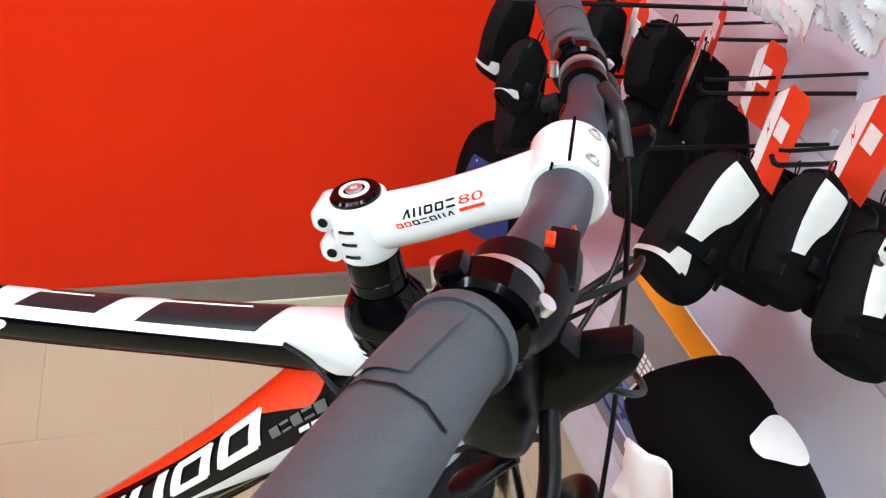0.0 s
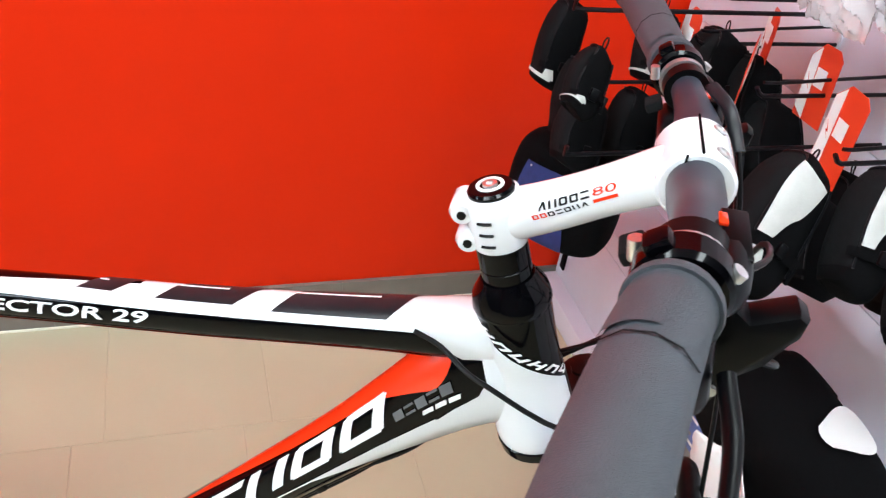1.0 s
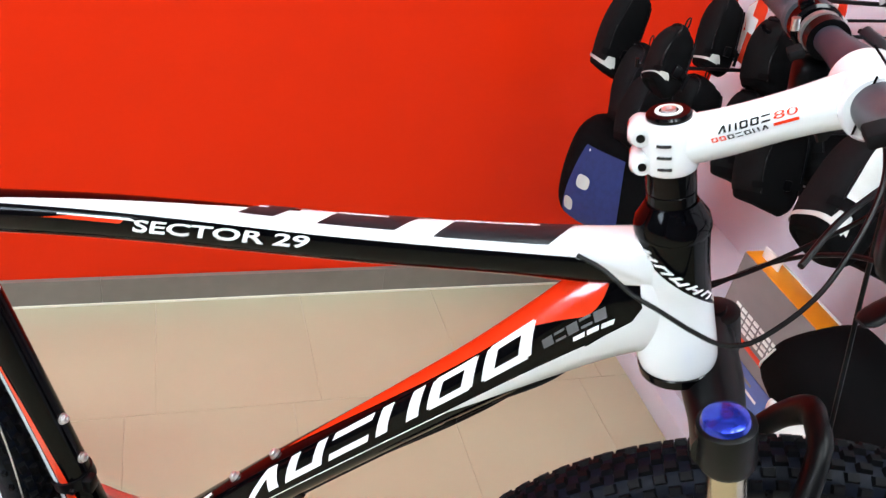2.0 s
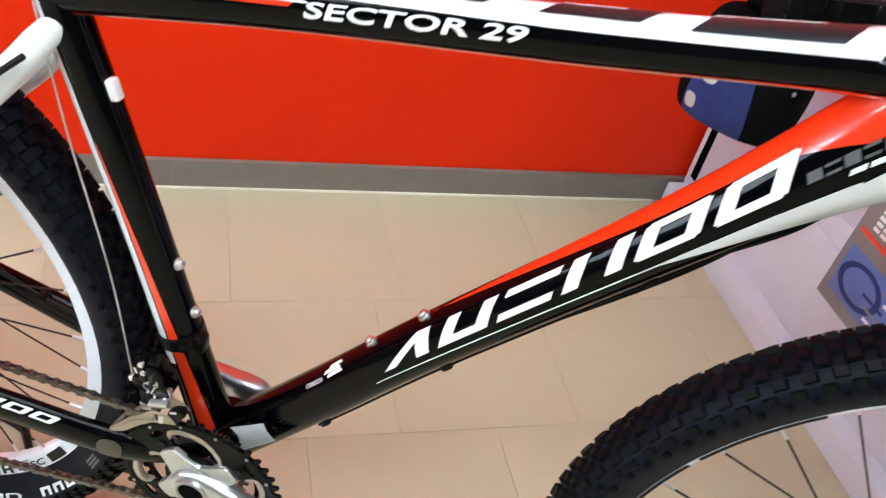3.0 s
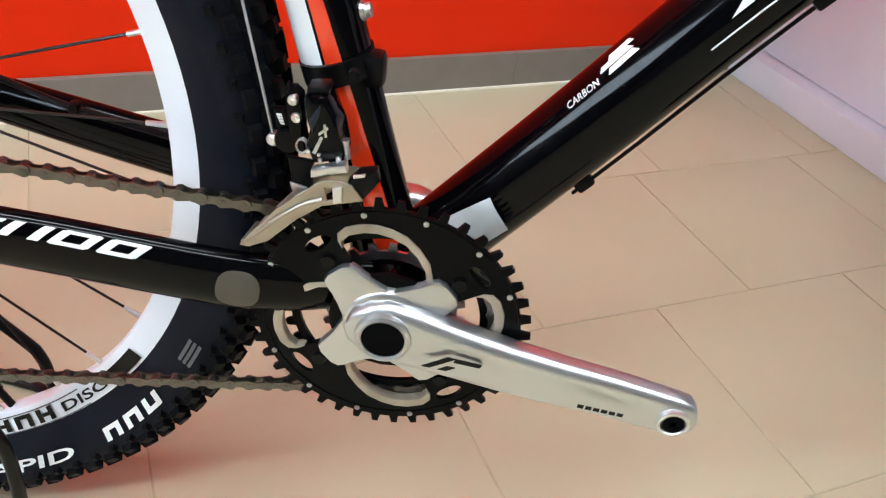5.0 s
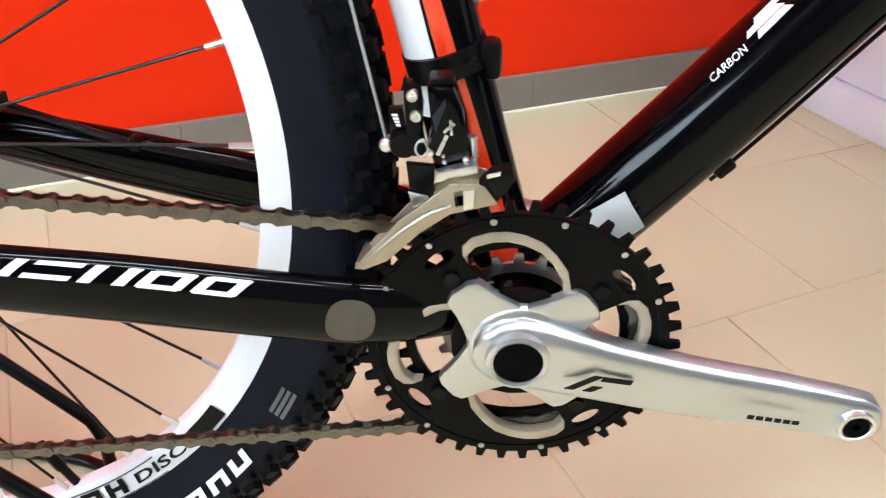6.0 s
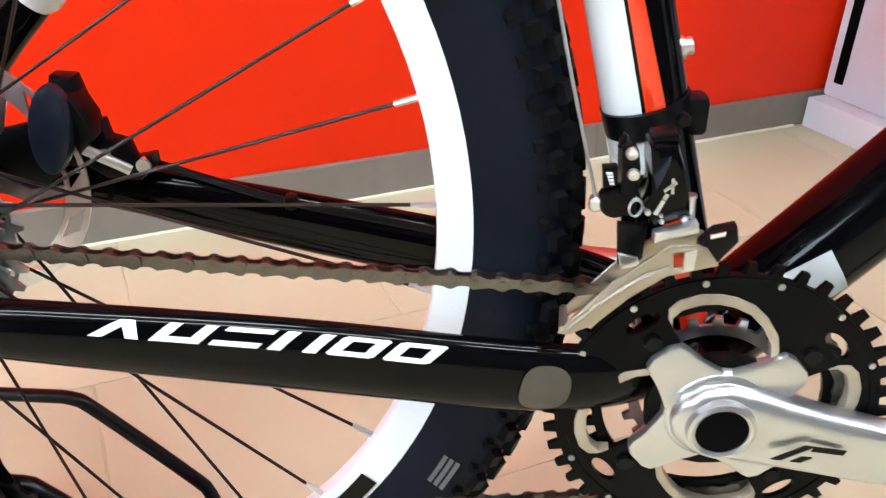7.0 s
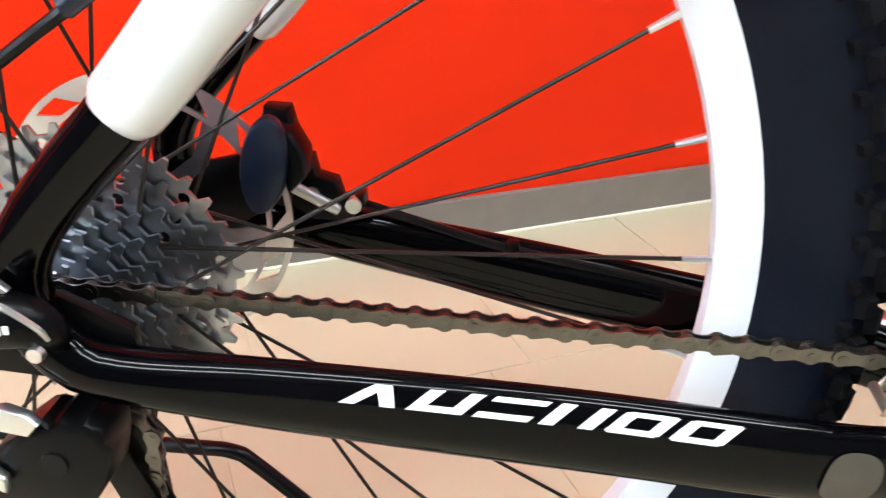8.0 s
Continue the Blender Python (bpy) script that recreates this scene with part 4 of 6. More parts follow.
part("top_cap", lathe([(0.2205, 0.0150), (0.2230, 0.0152), (0.2248, 0.0138), (0.2252, 0.0100)], HT0, HTA, 32), M_BLACK, stem, "black cap with a silver ring on top of the stem")
part("cap_ring", lathe([(0.2248, 0.0092), (0.2260, 0.0088), (0.2260, 0.0068), (0.2248, 0.0066)], HT0, HTA, 28), M_DECAL, stem)
part("cap_bolt", lathe([(0.2250, 0.0050), (0.2268, 0.0046), (0.2268, 0.0024), (0.2254, 0.0020)], HT0, HTA, 18), M_SILVER, stem)
glyphs(EXT, 0.036, 0.070, 22, 40, ("wedge", "posts", "ring", "ring", "bars"), M_BLACK2, stem, "logo_shape", 0.15, 0.0006, 0.22)
lettering(EXT, "80", 0.0705, 0.085, 22, 40, M_RED, stem, "stem_length", 0.15, 0.0006)
glyphs(EXT, 0.042, 0.068, 6, 16, ("ring", "bars", "ring", "posts", "wedge"), M_BLACK2, stem, "logo_shape", -0.15, 0.0006, 0.22)
glyphs(EXT, 0.032, 0.042, 6, 16, ("ring", "ring"), M_RED, stem, "logo_shape", -0.15, 0.0006, 0.22)
skin(EXT, [(0.070, 8), (0.085, 8), (0.085, 15), (0.070, 15)], M_RED, stem, "logo_bar")
for k in range(3):
    c = at_axis(0.191 + 0.0085 * k)
    V = []
    for a in (-26, -12, 2):
        w = radians(a)
        V.append(c + np.array((0.0194 * math.sin(w) * HTA[2], -0.0194 * math.cos(w), -0.0194 * math.sin(w) * HTA[0])))
    part("maker_mark", wire(V, 0.0011, 6, 4), M_BLACK2, stem)

# handlebar with grips, levers and shifters
BAR = Tube([(0.960, -0.335, 1.078, 0.0112, 0.0112), (0.973, -0.27, 1.070, 0.0112, 0.0112), (0.985, -0.22, 1.064, 0.0112, 0.0112), (0.9995, -0.16, 1.053, 0.0112, 0.0112), (1.010, -0.10, 1.036, 0.0125, 0.0125), (1.0175, -0.05, 1.018, 0.0157, 0.0157), (1.020, 0, 1.012, 0.0158, 0.0158), (1.025, 0.05, 1.009, 0.0157, 0.0157), (1.0265, 0.10, 1.002, 0.0125, 0.0125), (1.025, 0.147, 0.997, 0.0112, 0.0112), (1.020, 0.18, 0.996, 0.0112, 0.0112), (1.008, 0.235, 0.998, 0.0112, 0.0112), (0.996, 0.288, 1.001, 0.0112, 0.0112), (0.985, 0.335, 1.004, 0.0112, 0.0112)], 90, side=(1, 0, 0))
bar = part("handlebar", BAR.mesh(24), M_BAR, bike, "satin black flat handlebar")


def bar_at(y):
    i = np.interp(y, BAR.c[:, 1], np.arange(len(BAR.c)))
    return np.array([np.interp(i, np.arange(len(BAR.c)), BAR.c[:, k]) for k in range(3)])


def grip(sign):
    rows = []
    for y, r in ((0.195, 0.0180), (0.1985, 0.0192), (0.2025, 0.0188), (0.2035, 0.0166), (0.225, 0.0168), (0.25, 0.0172), (0.29, 0.0176), (0.325, 0.0180), (0.331, 0.0196), (0.336, 0.0192), (0.338, 0.012)):
        c = bar_at(sign * y)
        rows.append((*c, r, r * 0.97))
    T = Tube(rows, 60, side=(1, 0, 0))
    g = part("grip", T.mesh(24), M_GRIP, bar, "dark grey rubber grip")
    skin(T, [(0.016, 8), (0.016, 100), (0.049, 92), (0.049, 16)], M_GRIP, g, "thumb_panel", 0.0012, nu=14)
    skin(T, [(0.0545, -150), (0.0558, -150), (0.0558, 150), (0.0545, 150)], M_FABRIC2, g, "raised_ring", 0.0011, nu=60)
    return g


def control(sign):
    """Brake lever with its reservoir and a shifter pod, clamped on the bar."""
    b = bar_at(sign * 0.178)
    c = lambda x, y, z: (b[0] + x, sign * (0.178 + y), b[2] + z)
    ax = (0.1 * -sign, 1, 0)
    body = part("brake_lever", lathe([(-0.0085, 0.0125), (-0.0085, 0.0178), (-0.006, 0.0200), (0.006, 0.0200), (0.0085, 0.0178), (0.0085, 0.0125)], b, ax, 28), M_BLACK, bar, "black brake lever clamp with lever and shifter")
    part("clamp_ear", block((0.012, 0.012, 0.010), (0, 0, 0), 0.003, Matrix.Translation(c(-0.012, 0.0, 0.016)) @ Matrix.Rotation(radians(-35), 4, "Y")), M_BLACK, body)
    part("clamp_band", lathe([(-0.003, 0.0125), (-0.003, 0.0168), (0.003, 0.0168), (0.003, 0.0125)], bar_at(sign * 0.164), ax, 24), M_MATT, body, "satin silver clamp band")
    part("band_bolt", lathe([(0, 0.001), (0, 0.0034), (0.010, 0.0036)], c(-0.019, -0.014, 0.008), (0.2, 0, -1), 12), M_SILVER, body)
    part("reservoir", Tube([(*c(0.012, 0.006, -0.004), 0.006, 0.006), (*c(0.019, -0.008, -0.005), 0.0085, 0.009), (*c(0.022, -0.03, -0.006), 0.0095, 0.0095), (*c(0.024, -0.055, -0.010), 0.0085, 0.0085), (*c(0.024, -0.068, -0.013), 0.004, 0.004)], 26, side=(1, 0, 0)).mesh(18), M_PLASTIC, body)
    part("reservoir_lid", block((0.012, 0.034, 0.003), (0, 0, 0), 0.0012, Matrix.Translation(c(0.0235, -0.038, 0.002)) @ Matrix.Rotation(radians(-4 * sign), 4, "X")), M_PLASTIC, body)
    part("lever_blade", Tube([(*c(0.030, -0.006, -0.046), 0.004, 0.005), (*c(0.034, 0.02, -0.058), 0.0042, 0.0048), (*c(0.031, 0.05, -0.066), 0.0038, 0.0045), (*c(0.026, 0.078, -0.070), 0.004, 0.004), (*c(0.024, 0.092, -0.071), 0.0055, 0.0045), (*c(0.026, 0.098, -0.071), 0.003, 0.003)], 30, side=(1, 0, 0)).mesh(14), M_PLASTIC, body, "matt black lever blade")
    hood = [(0.012, -0.040), (0.018, -0.028), (0.024, -0.0235), (0.029, -0.0225), (0.037, -0.029), (0.055, -0.0205), (0.060, -0.024), (0.059, -0.033), (0.048, -0.049), (0.040, -0.060), (0.037, -0.068), (0.032, -0.080), (0.026, -0.083), (0.018, -0.070)]
    part("lever_hood", slab([(b[0] + x, b[2] + z) for x, z in hood], sign * 0.139, sign * 0.158, bevel=0.0045), M_PLASTIC, body, "black lever hood")
    part("hood_screw", lathe([(-0.002, 0.001), (-0.002, 0.0026), (0.003, 0.0028)], c(0.030, -0.0195, -0.068), (0, 1, 0), 12), M_MATT, body)
    part("shifter_clamp", lathe([(-0.006, 0.0125), (-0.006, 0.0165), (0.006, 0.0165), (0.006, 0.0125)], bar_at(sign * 0.150), ax, 22), M_PLASTIC, body)
    part("shifter_pod", block((0.030, 0.030, 0.052), (0, 0, 0), 0.010, Matrix.Translation(c(0.010, -0.012, -0.046)) @ Matrix.Rotation(radians(-10), 4, "Y") @ Matrix.Rotation(radians(8 * sign), 4, "Z"), 3), M_PLASTIC, body)
    part("shift_paddle", Tube([(*c(0.022, -0.006, -0.073), 0.003, 0.0025), (*c(0.012, -0.004, -0.081), 0.007, 0.0028), (*c(0.003, 0.0, -0.089), 0.008, 0.0026), (*c(-0.001, 0.002, -0.092), 0.004, 0.002)], 16, side=(0, 1, 0)).mesh(12), M_PLASTIC, body, "black shift paddle")
    part("gear_window", block((0.012, 0.016, 0.008), (0, 0, 0), 0.002, Matrix.Translation(c(-0.016, -0.036, -0.012)) @ Matrix.Rotation(radians(-30), 4, "Y")), M_FABRIC2, body)
    part("clamp_screw", lathe([(0, 0.001), (0, 0.0036), (0.004, 0.0038)], c(0.020, -0.001, 0.010), (-0.6, 0, -1), 12), M_SILVER, body)
    part("red_mark", block((0.004, 0.009, 0.002), (0, 0, 0), 0.0006, Matrix.Translation(c(0.018, -0.045, 0.0045))), M_RED, body, "small red mark")
    return body


for sg in (-1, 1):
    grip(sg)
    control(sg)
skin(BAR, [(0.245, 150), (0.262, 150), (0.262, 165), (0.245, 165)], M_RED, bar, "bar_print", 0.0004)

# hoses and cables
HOSES = [
    [(1.0320, 0.105, 1.0190), (1.0480, 0.075, 1.0140), (1.0598, 0.05, 0.9797), (1.0697, 0.035, 0.9318), (1.0783, 0.03, 0.8792), (1.0880, 0.02, 0.8110), (1.0970, -0.02, 0.7061), (1.1150, -0.075, 0.5937)],
    [(1.0300, -0.105, 1.0120), (1.0560, -0.07, 1.0040), (1.0684, -0.01, 0.9749), (1.0655, 0.03, 0.9175), (1.0403, 0.04, 0.8792), (0.9950, 0.034, 0.8410), (0.9550, 0.032, 0.8160), (0.9150, 0.028, 0.7810), (0.8307, 0.012, 0.6733), (0.6977, 0.008, 0.5422)],
    [(1.0210, 0.13, 0.9940), (1.0600, 0.10, 0.9680), (1.0620, 0.03, 0.9430), (1.0300, -0.040, 0.8980), (0.9980, -0.060, 0.8580), (0.9760, -0.064, 0.8470), (0.9550, -0.059, 0.8480), (0.9270, -0.050, 0.8545), (0.9090, -0.042, 0.8570), (0.8880, -0.027, 0.8620), (0.8680, -0.020, 0.8650)],
    [(1.0160, -0.13, 0.9940), (1.0682, -0.10, 0.9605), (1.0795, -0.04, 0.9175), (1.0560, 0.02, 0.8850), (1.0200, 0.046, 0.8520), (0.9750, 0.043, 0.8150), (0.9350, 0.030, 0.7880), (0.9050, 0.008, 0.7680), (0.8721, -0.012, 0.7380), (0.8296, -0.008, 0.6958)],
]
for h in HOSES:
    part("cable_housing", wire(h, 0.0019, 60, 8), M_HOSE, bike, "black cable housing")
part("hose_sleeve", wire([(1.0350, 0.102, 1.0200), (1.0460, 0.080, 1.0150), (1.0550, 0.060, 0.9960)], 0.0046, 12, 10), M_PATCH, bike, "grey rubber hose sleeve")
part("cable_housing", wire([(1.0067, -0.045, 0.9079), (1.0349, 0.0, 0.9223), (1.0737, 0.05, 0.9318)], 0.0025, 20), M_HOSE, bike)
# cable along the underside of the down tube
under = [DT.at(s, -82, 0.004) for s in np.linspace(0.13, 0.56, 10)]
part("cable", wire(under, 0.0012, 40, 6), M_HOSE, bike)
for s in (0.14, 0.30, 0.50):
    part("cable_guide", block((0.012, 0.008, 0.008), (0, 0, 0), 0.002, Matrix.Translation(DT.at(s, -82, 0.003)) @ Matrix.Rotation(radians(-47), 4, "Y")), M_PLASTIC, bike)

# bottle bosses and the seat clamp
def boss(tube, x, z, ang):
    d = np.linalg.norm(tube.c - np.array((x, 0, z)), axis=1)
    s = tube.s[int(np.argmin(d))]
    p = tube.at(s, ang, 0)
    q = tube.at(s, ang, 0.01) - p
    part("bottle_bolt", lathe([(-0.001, 0.0058), (0.0012, 0.0058), (0.0014, 0.0042), (0.0042, 0.0044), (0.0052, 0.0036), (0.0052, 0.0016), (0.003, 0.0014)], p, q, 14), M_SILVER, bike, "silver hex bolt")


boss(DT, 0.652, 0.541, 90)
boss(DT, 0.609, 0.492, 90)
boss(ST, 0.3835, 0.53, 90)
boss(ST, 0.4, 0.467, 90)
part("cable_stop", block((0.008, 0.010, 0.018), (0, 0, 0), 0.002, Matrix.Translation(ST.at(0.402, 78, 0.003)) @ Matrix.Rotation(radians(-15), 4, "Y")), M_DECAL, bike, "small white cable stop")
for k, (s0, a0, ln) in enumerate(((0.197, 52, 0.021), (0.193, 62, 0.023), (0.200, 71, 0.018))):
    skin(DT, [(s0, a0), (s0 + ln, a0 + 2), (s0 + ln * 0.86, a0 + 11), (s0 + ln * 0.10, a0 + 9)], M_DECAL, down_tube, "badge", 0.0008 + 0.0001 * k, "white leaf-shaped emblem", 5, 5)
lettering(DT, "CARBON", 0.168, 0.190, 50, 61, M_DECAL, down_tube, "badge_line", 0.2, 0.0009, weight=0.005)
part("seat_clamp", lathe([(0, 0.0178), (0, 0.0215), (0.014, 0.0215), (0.014, 0.0178)], ST.c[-1] - np.array((-0.262, 0, 0.965)) * 0.012, (-0.262, 0, 0.965), 26), M_BLACK, bike, "black seat clamp")
part("seat_clamp_bolt", rod((0.293, -0.014, 0.812), (0.293, 0.014, 0.812), 0.0052, 12), M_SILVER, bike)
part("seatpost", rod(ST.c[-1] - np.array((-0.262, 0, 0.965)) * 0.02, ST.c[-1] + np.array((-0.262, 0, 0.965)) * 0.2, 0.0155, 22), M_BLACK2, bike, "satin black seatpost")
sx, sz = ST.c[-1][0] - 0.262 * 0.2, ST.c[-1][2] + 0.965 * 0.2
part("saddle", Tube([(sx + 0.155, 0, sz + 0.035, 0.012, 0.010), (sx + 0.12, 0, sz + 0.040, 0.021, 0.018), (sx + 0.03, 0, sz + 0.041, 0.026, 0.021), (sx - 0.05, 0, sz + 0.045, 0.052, 0.023), (sx - 0.10, 0, sz + 0.050, 0.070, 0.022), (sx - 0.12, 0, sz + 0.050, 0.055, 0.014)], 30).mesh(22), M_PLASTIC, bike, "black saddle")
# chain stay print, worn guard and cable on the far stay
glyphs(CSR, 0.138, 0.302, 26, 58, tuple(reversed(MARK)), M_DECAL, chain_stay, "logo_shape", -0.35, 0.0008)
part("guard_patch", disc_patch(CSR, 0.079, 2, 0.0125, 38, 0.0012, cut=0.8), M_GUARD, chain_stay, "worn brown chain stay guard")
part("brake_hose", wire([(0.40, 0.03, 0.330), (0.30, 0.052, 0.345), (0.2035, 0.058, 0.359), (0.15, 0.066, 0.369), (0.11, 0.074, 0.376), (0.078, 0.074, 0.380)], 0.0026, 40), M_HOSE, bike, "black brake hose", m=REAR_END)
for x, z in ((0.2035, 0.3595),):
    part("hose_clip", block((0.008, 0.010, 0.010), (x, 0.058, z), 0.003), M_PLASTIC, bike, m=REAR_END)

# fork
fork = part("fork", Tube([(0.9970, -0.072, 0.7590, 0.020, 0.026), (0.9960, -0.045, 0.7630, 0.021, 0.022), (0.9930, 0, 0.7670, 0.025, 0.020), (0.9960, 0.045, 0.7630, 0.021, 0.022), (0.9970, 0.072, 0.7590, 0.020, 0.026)], 30, side=(1, 0, 0)).mesh(20), M_BLACK2, bike, "suspension fork with champagne stanchions and a blue knob")
FD = np.array((0.285, 0, -0.9585))
FD /= np.linalg.norm(FD)
for sg in (-1, 1):
    t0 = np.array((0.9970, sg * 0.066, 0.7770))
    part("crown_boss", lathe([(-0.006, 0.018), (-0.004, 0.0215), (0.03, 0.0222), (0.036, 0.0195)], t0, FD, 24), M_BLACK2, fork)
    part("stanchion", rod(t0 + FD * 0.03, t0 + FD * 0.24, 0.0152, 24), M_STANCH, fork, "champagne coloured stanchion tube")
    part("fork_leg", lathe([(0.165, 0.016), (0.166, 0.0212), (0.178, 0.0215), (0.19, 0.0195), (0.36, 0.0175), (0.42, 0.0165), (0.445, 0.019), (0.458, 0.012)], t0 + np.array((0.006, 0, 0.002)), FD, 22), M_BLACK2, fork, "black lower fork leg")
    part("wiper_seal", lathe([(0.158, 0.0158), (0.158, 0.0192), (0.166, 0.0200), (0.166, 0.0158)], t0 + np.array((0.003, 0, 0.001)), FD, 22), M_PLASTIC, fork)
part("fork_arch", Tube([(1.0460, -0.066, 0.6150, 0.010, 0.012), (1.0750, -0.056, 0.6870, 0.009, 0.012), (1.0850, -0.025, 0.7320, 0.009, 0.013), (1.0860, 0, 0.7370, 0.009, 0.013), (1.0850, 0.025, 0.7320, 0.009, 0.013), (1.0750, 0.056, 0.6870, 0.009, 0.012), (1.0460, 0.066, 0.6150, 0.010, 0.012)], 40, side=(1, 0, 0)).mesh(14), M_BLACK2, fork)
part("lockout_knob", lathe([(-0.016, 0.003), (-0.0155, 0.010), (-0.012, 0.0165), (-0.005, 0.0192), (0.003, 0.0192), (0.005, 0.0175)], (0.9970, -0.066, 0.7750), FD, 28), M_BLUE, fork, "blue anodised lockout knob")
part("knob_base", lathe([(0.001, 0.0165), (0.004, 0.0175), (0.007, 0.0165)], (0.9970, -0.066, 0.7750), FD, 24), M_MATT, fork)
part("valve_cap", lathe([(-0.014, 0.004), (-0.012, 0.011), (0.0, 0.0125), (0.004, 0.0125)], (0.9970, 0.066, 0.7750), FD, 20), M_BLACK2, fork)
part("front_axle", rod((1.1458, -0.078, 0.3426), (1.1458, 0.078, 0.3426), 0.009, 16), M_MATT, fork)
part("rear_axle", rod((0.003, -0.080, 0.37), (0.003, 0.086, 0.37), 0.0065, 14), M_BLACK2, bike, "black quick release axle", m=REAR_END)


# front derailleur on the seat tube
def x_plate(pts, y0, y1, material, parent, name, label="", bevel=0.0006, smooth=True):
    return part(name, slab(pts, y0, y1, bevel=bevel), material, parent, label, smooth=smooth)


iz = int(np.argmin(abs(ST.c[:, 2] - 0.449)))
cst = ST.c[iz]
fd = part("front_derailleur", lathe([(-0.0065, 0.019), (-0.0065, 0.0220), (0.0065, 0.0220), (0.0065, 0.019)], cst, (-0.262, 0, 0.965), 28), M_BLACK2, bike, "black and silver front derailleur clamped to the seat tube")
part("clamp_lug", block((0.012, 0.016, 0.020), (cst[0] + 0.022, -0.006, cst[2] + 0.001), 0.004), M_BLACK2, fd)
part("clamp_screw", lathe([(0, 0.001), (0, 0.0030), (0.004, 0.0034)], (cst[0] + 0.013, -0.026, cst[2] + 0.004), (0, 1, 0), 12), M_BLACK2, fd)
part("linkage_body", slab([(0.4029, 0.4508), (0.4060, 0.4530), (0.4149, 0.4524), (0.4184, 0.4421), (0.4208, 0.4320), (0.4239, 0.4177), (0.4150, 0.4140), (0.4064, 0.4122), (0.4025, 0.4228), (0.4049, 0.4319), (0.4040, 0.4407)], -0.0560, -0.034, bevel=0.0030), M_BLACK, fd, "glossy black moulded linkage body")
part("linkage_top", block((0.012, 0.013, 0.004), (0, 0, 0), 0.0015, Matrix.Translation((0.4095, -0.046, 0.4540)) @ Matrix.Rotation(radians(-6), 4, "Y")), M_PLASTIC, fd)
# The black body's blue sheen is laid on as a slate triangle.
part("linkage_cover", slab([(0.4050, 0.4387), (0.4114, 0.4480), (0.4111, 0.4437), (0.4067, 0.4317)], -0.0568, -0.0556, bevel=0.0003), M_SLATE, fd, "slate blue triangle for the sheen on the black body")
for q in (((0.4064, 0.4200), (0.4082, 0.4192), (0.4112, 0.4262), (0.4096, 0.4270)), ((0.4098, 0.4275), (0.4114, 0.4267), (0.4125, 0.4293), (0.4110, 0.4301)), ((0.4104, 0.4305), (0.4156, 0.4350), (0.4147, 0.4362), (0.4100, 0.4318)), ((0.4128, 0.4370), (0.4140, 0.4376), (0.4146, 0.4300), (0.4134, 0.4298))):
    part("cover_mark", slab(q, -0.0567, -0.0557), M_MATT, fd, smooth=False)
part("rear_arm", slab([(0.3914, 0.4500), (0.3950, 0.4510), (0.3990, 0.4471), (0.4005, 0.4390), (0.3995, 0.4274), (0.4012, 0.4141), (0.3934, 0.4154), (0.3925, 0.4286), (0.3918, 0.4402)], -0.0500, -0.036, bevel=0.0020), M_PLASTIC, fd, "black arm with limit screws")
part("arm_fin", slab([(0.3900, 0.4480), (0.3920, 0.4545), (0.3932, 0.4545), (0.3936, 0.4480)], -0.0470, -0.0440), M_PLASTIC, fd, smooth=False)
for px, pz in ((0.3956, 0.4467), (0.3971, 0.4367)):
    part("limit_screw", lathe([(-0.0016, 0.0007), (-0.0012, 0.0011), (-0.0014, 0.0024), (-0.0006, 0.0029), (0.003, 0.0029)], (px, -0.0505, pz), (0, 1, 0), 16), M_SILVER, fd, "bright limit screw")
for k in range(4):
    part("arm_print", slab([(0.3853 + 0.0006 * k, 0.4364 - 0.0017 * k), (0.3882 + 0.0004 * k, 0.4364 - 0.0017 * k), (0.3884 + 0.0004 * k, 0.4353 - 0.0017 * k), (0.3856 + 0.0006 * k, 0.4353 - 0.0017 * k)], -0.0476, -0.0470), M_DECAL, fd, smooth=False)
part("arm_cheek", slab([(0.3838, 0.4385), (0.3905, 0.4390), (0.3915, 0.4290), (0.3850, 0.4275)], -0.0470, -0.0410, bevel=0.0010), M_PLASTIC, fd)
part("pivot_barrel", lathe([(-0.0062, 0.0035), (-0.0058, 0.0062), (-0.004, 0.0072), (0.004, 0.0072), (0.0055, 0.006)], (0.3906, -0.0440, 0.4208), (0, 1, 0), 22), M_PLASTIC, fd)
part("anchor_bolt", lathe([(-0.003, 0.0010), (-0.0032, 0.0026), (-0.0020, 0.0036), (0.004, 0.0036)], (0.3822, -0.0445, 0.4195), (0.2, 1, 0), 14), M_SILVER, fd, "bright cable anchor bolt")
part("anchor_arm", rod((0.3822, -0.040, 0.4195), (0.3906, -0.040, 0.4208), 0.0026, 10), M_BLACK2, fd)
part("spring", wire([(0.3995 + 0.0030 * math.cos(w), -0.0515 + 0.0006 * w / 3, 0.4200 + 0.0042 * math.sin(w)) for w in np.linspace(0, 15, 46)], 0.0006, 90, 5), M_MATT, fd)
for px, py, pz, pr in ((0.4040, -0.0572, 0.4205, 0.0015), (0.4105, -0.0572, 0.4160, 0.0013), (0.4205, -0.0572, 0.4175, 0.0016), (0.4100, -0.0572, 0.4190, 0.0010)):
    part("link_pin", lathe([(0, 0.0006), (0, pr * 0.8), (0.0008, pr), (0.012, pr)], (px, py, pz), (0, 1, 0), 12), M_SILVER, fd)
part("link_post", merge(rod((0.4238, -0.052, 0.4268), (0.4246, -0.052, 0.4160), 0.0018, 10), rod((0.4236, -0.052, 0.4275), (0.4237, -0.052, 0.4260), 0.0024, 10)), M_SILVER, fd, "bright link post")
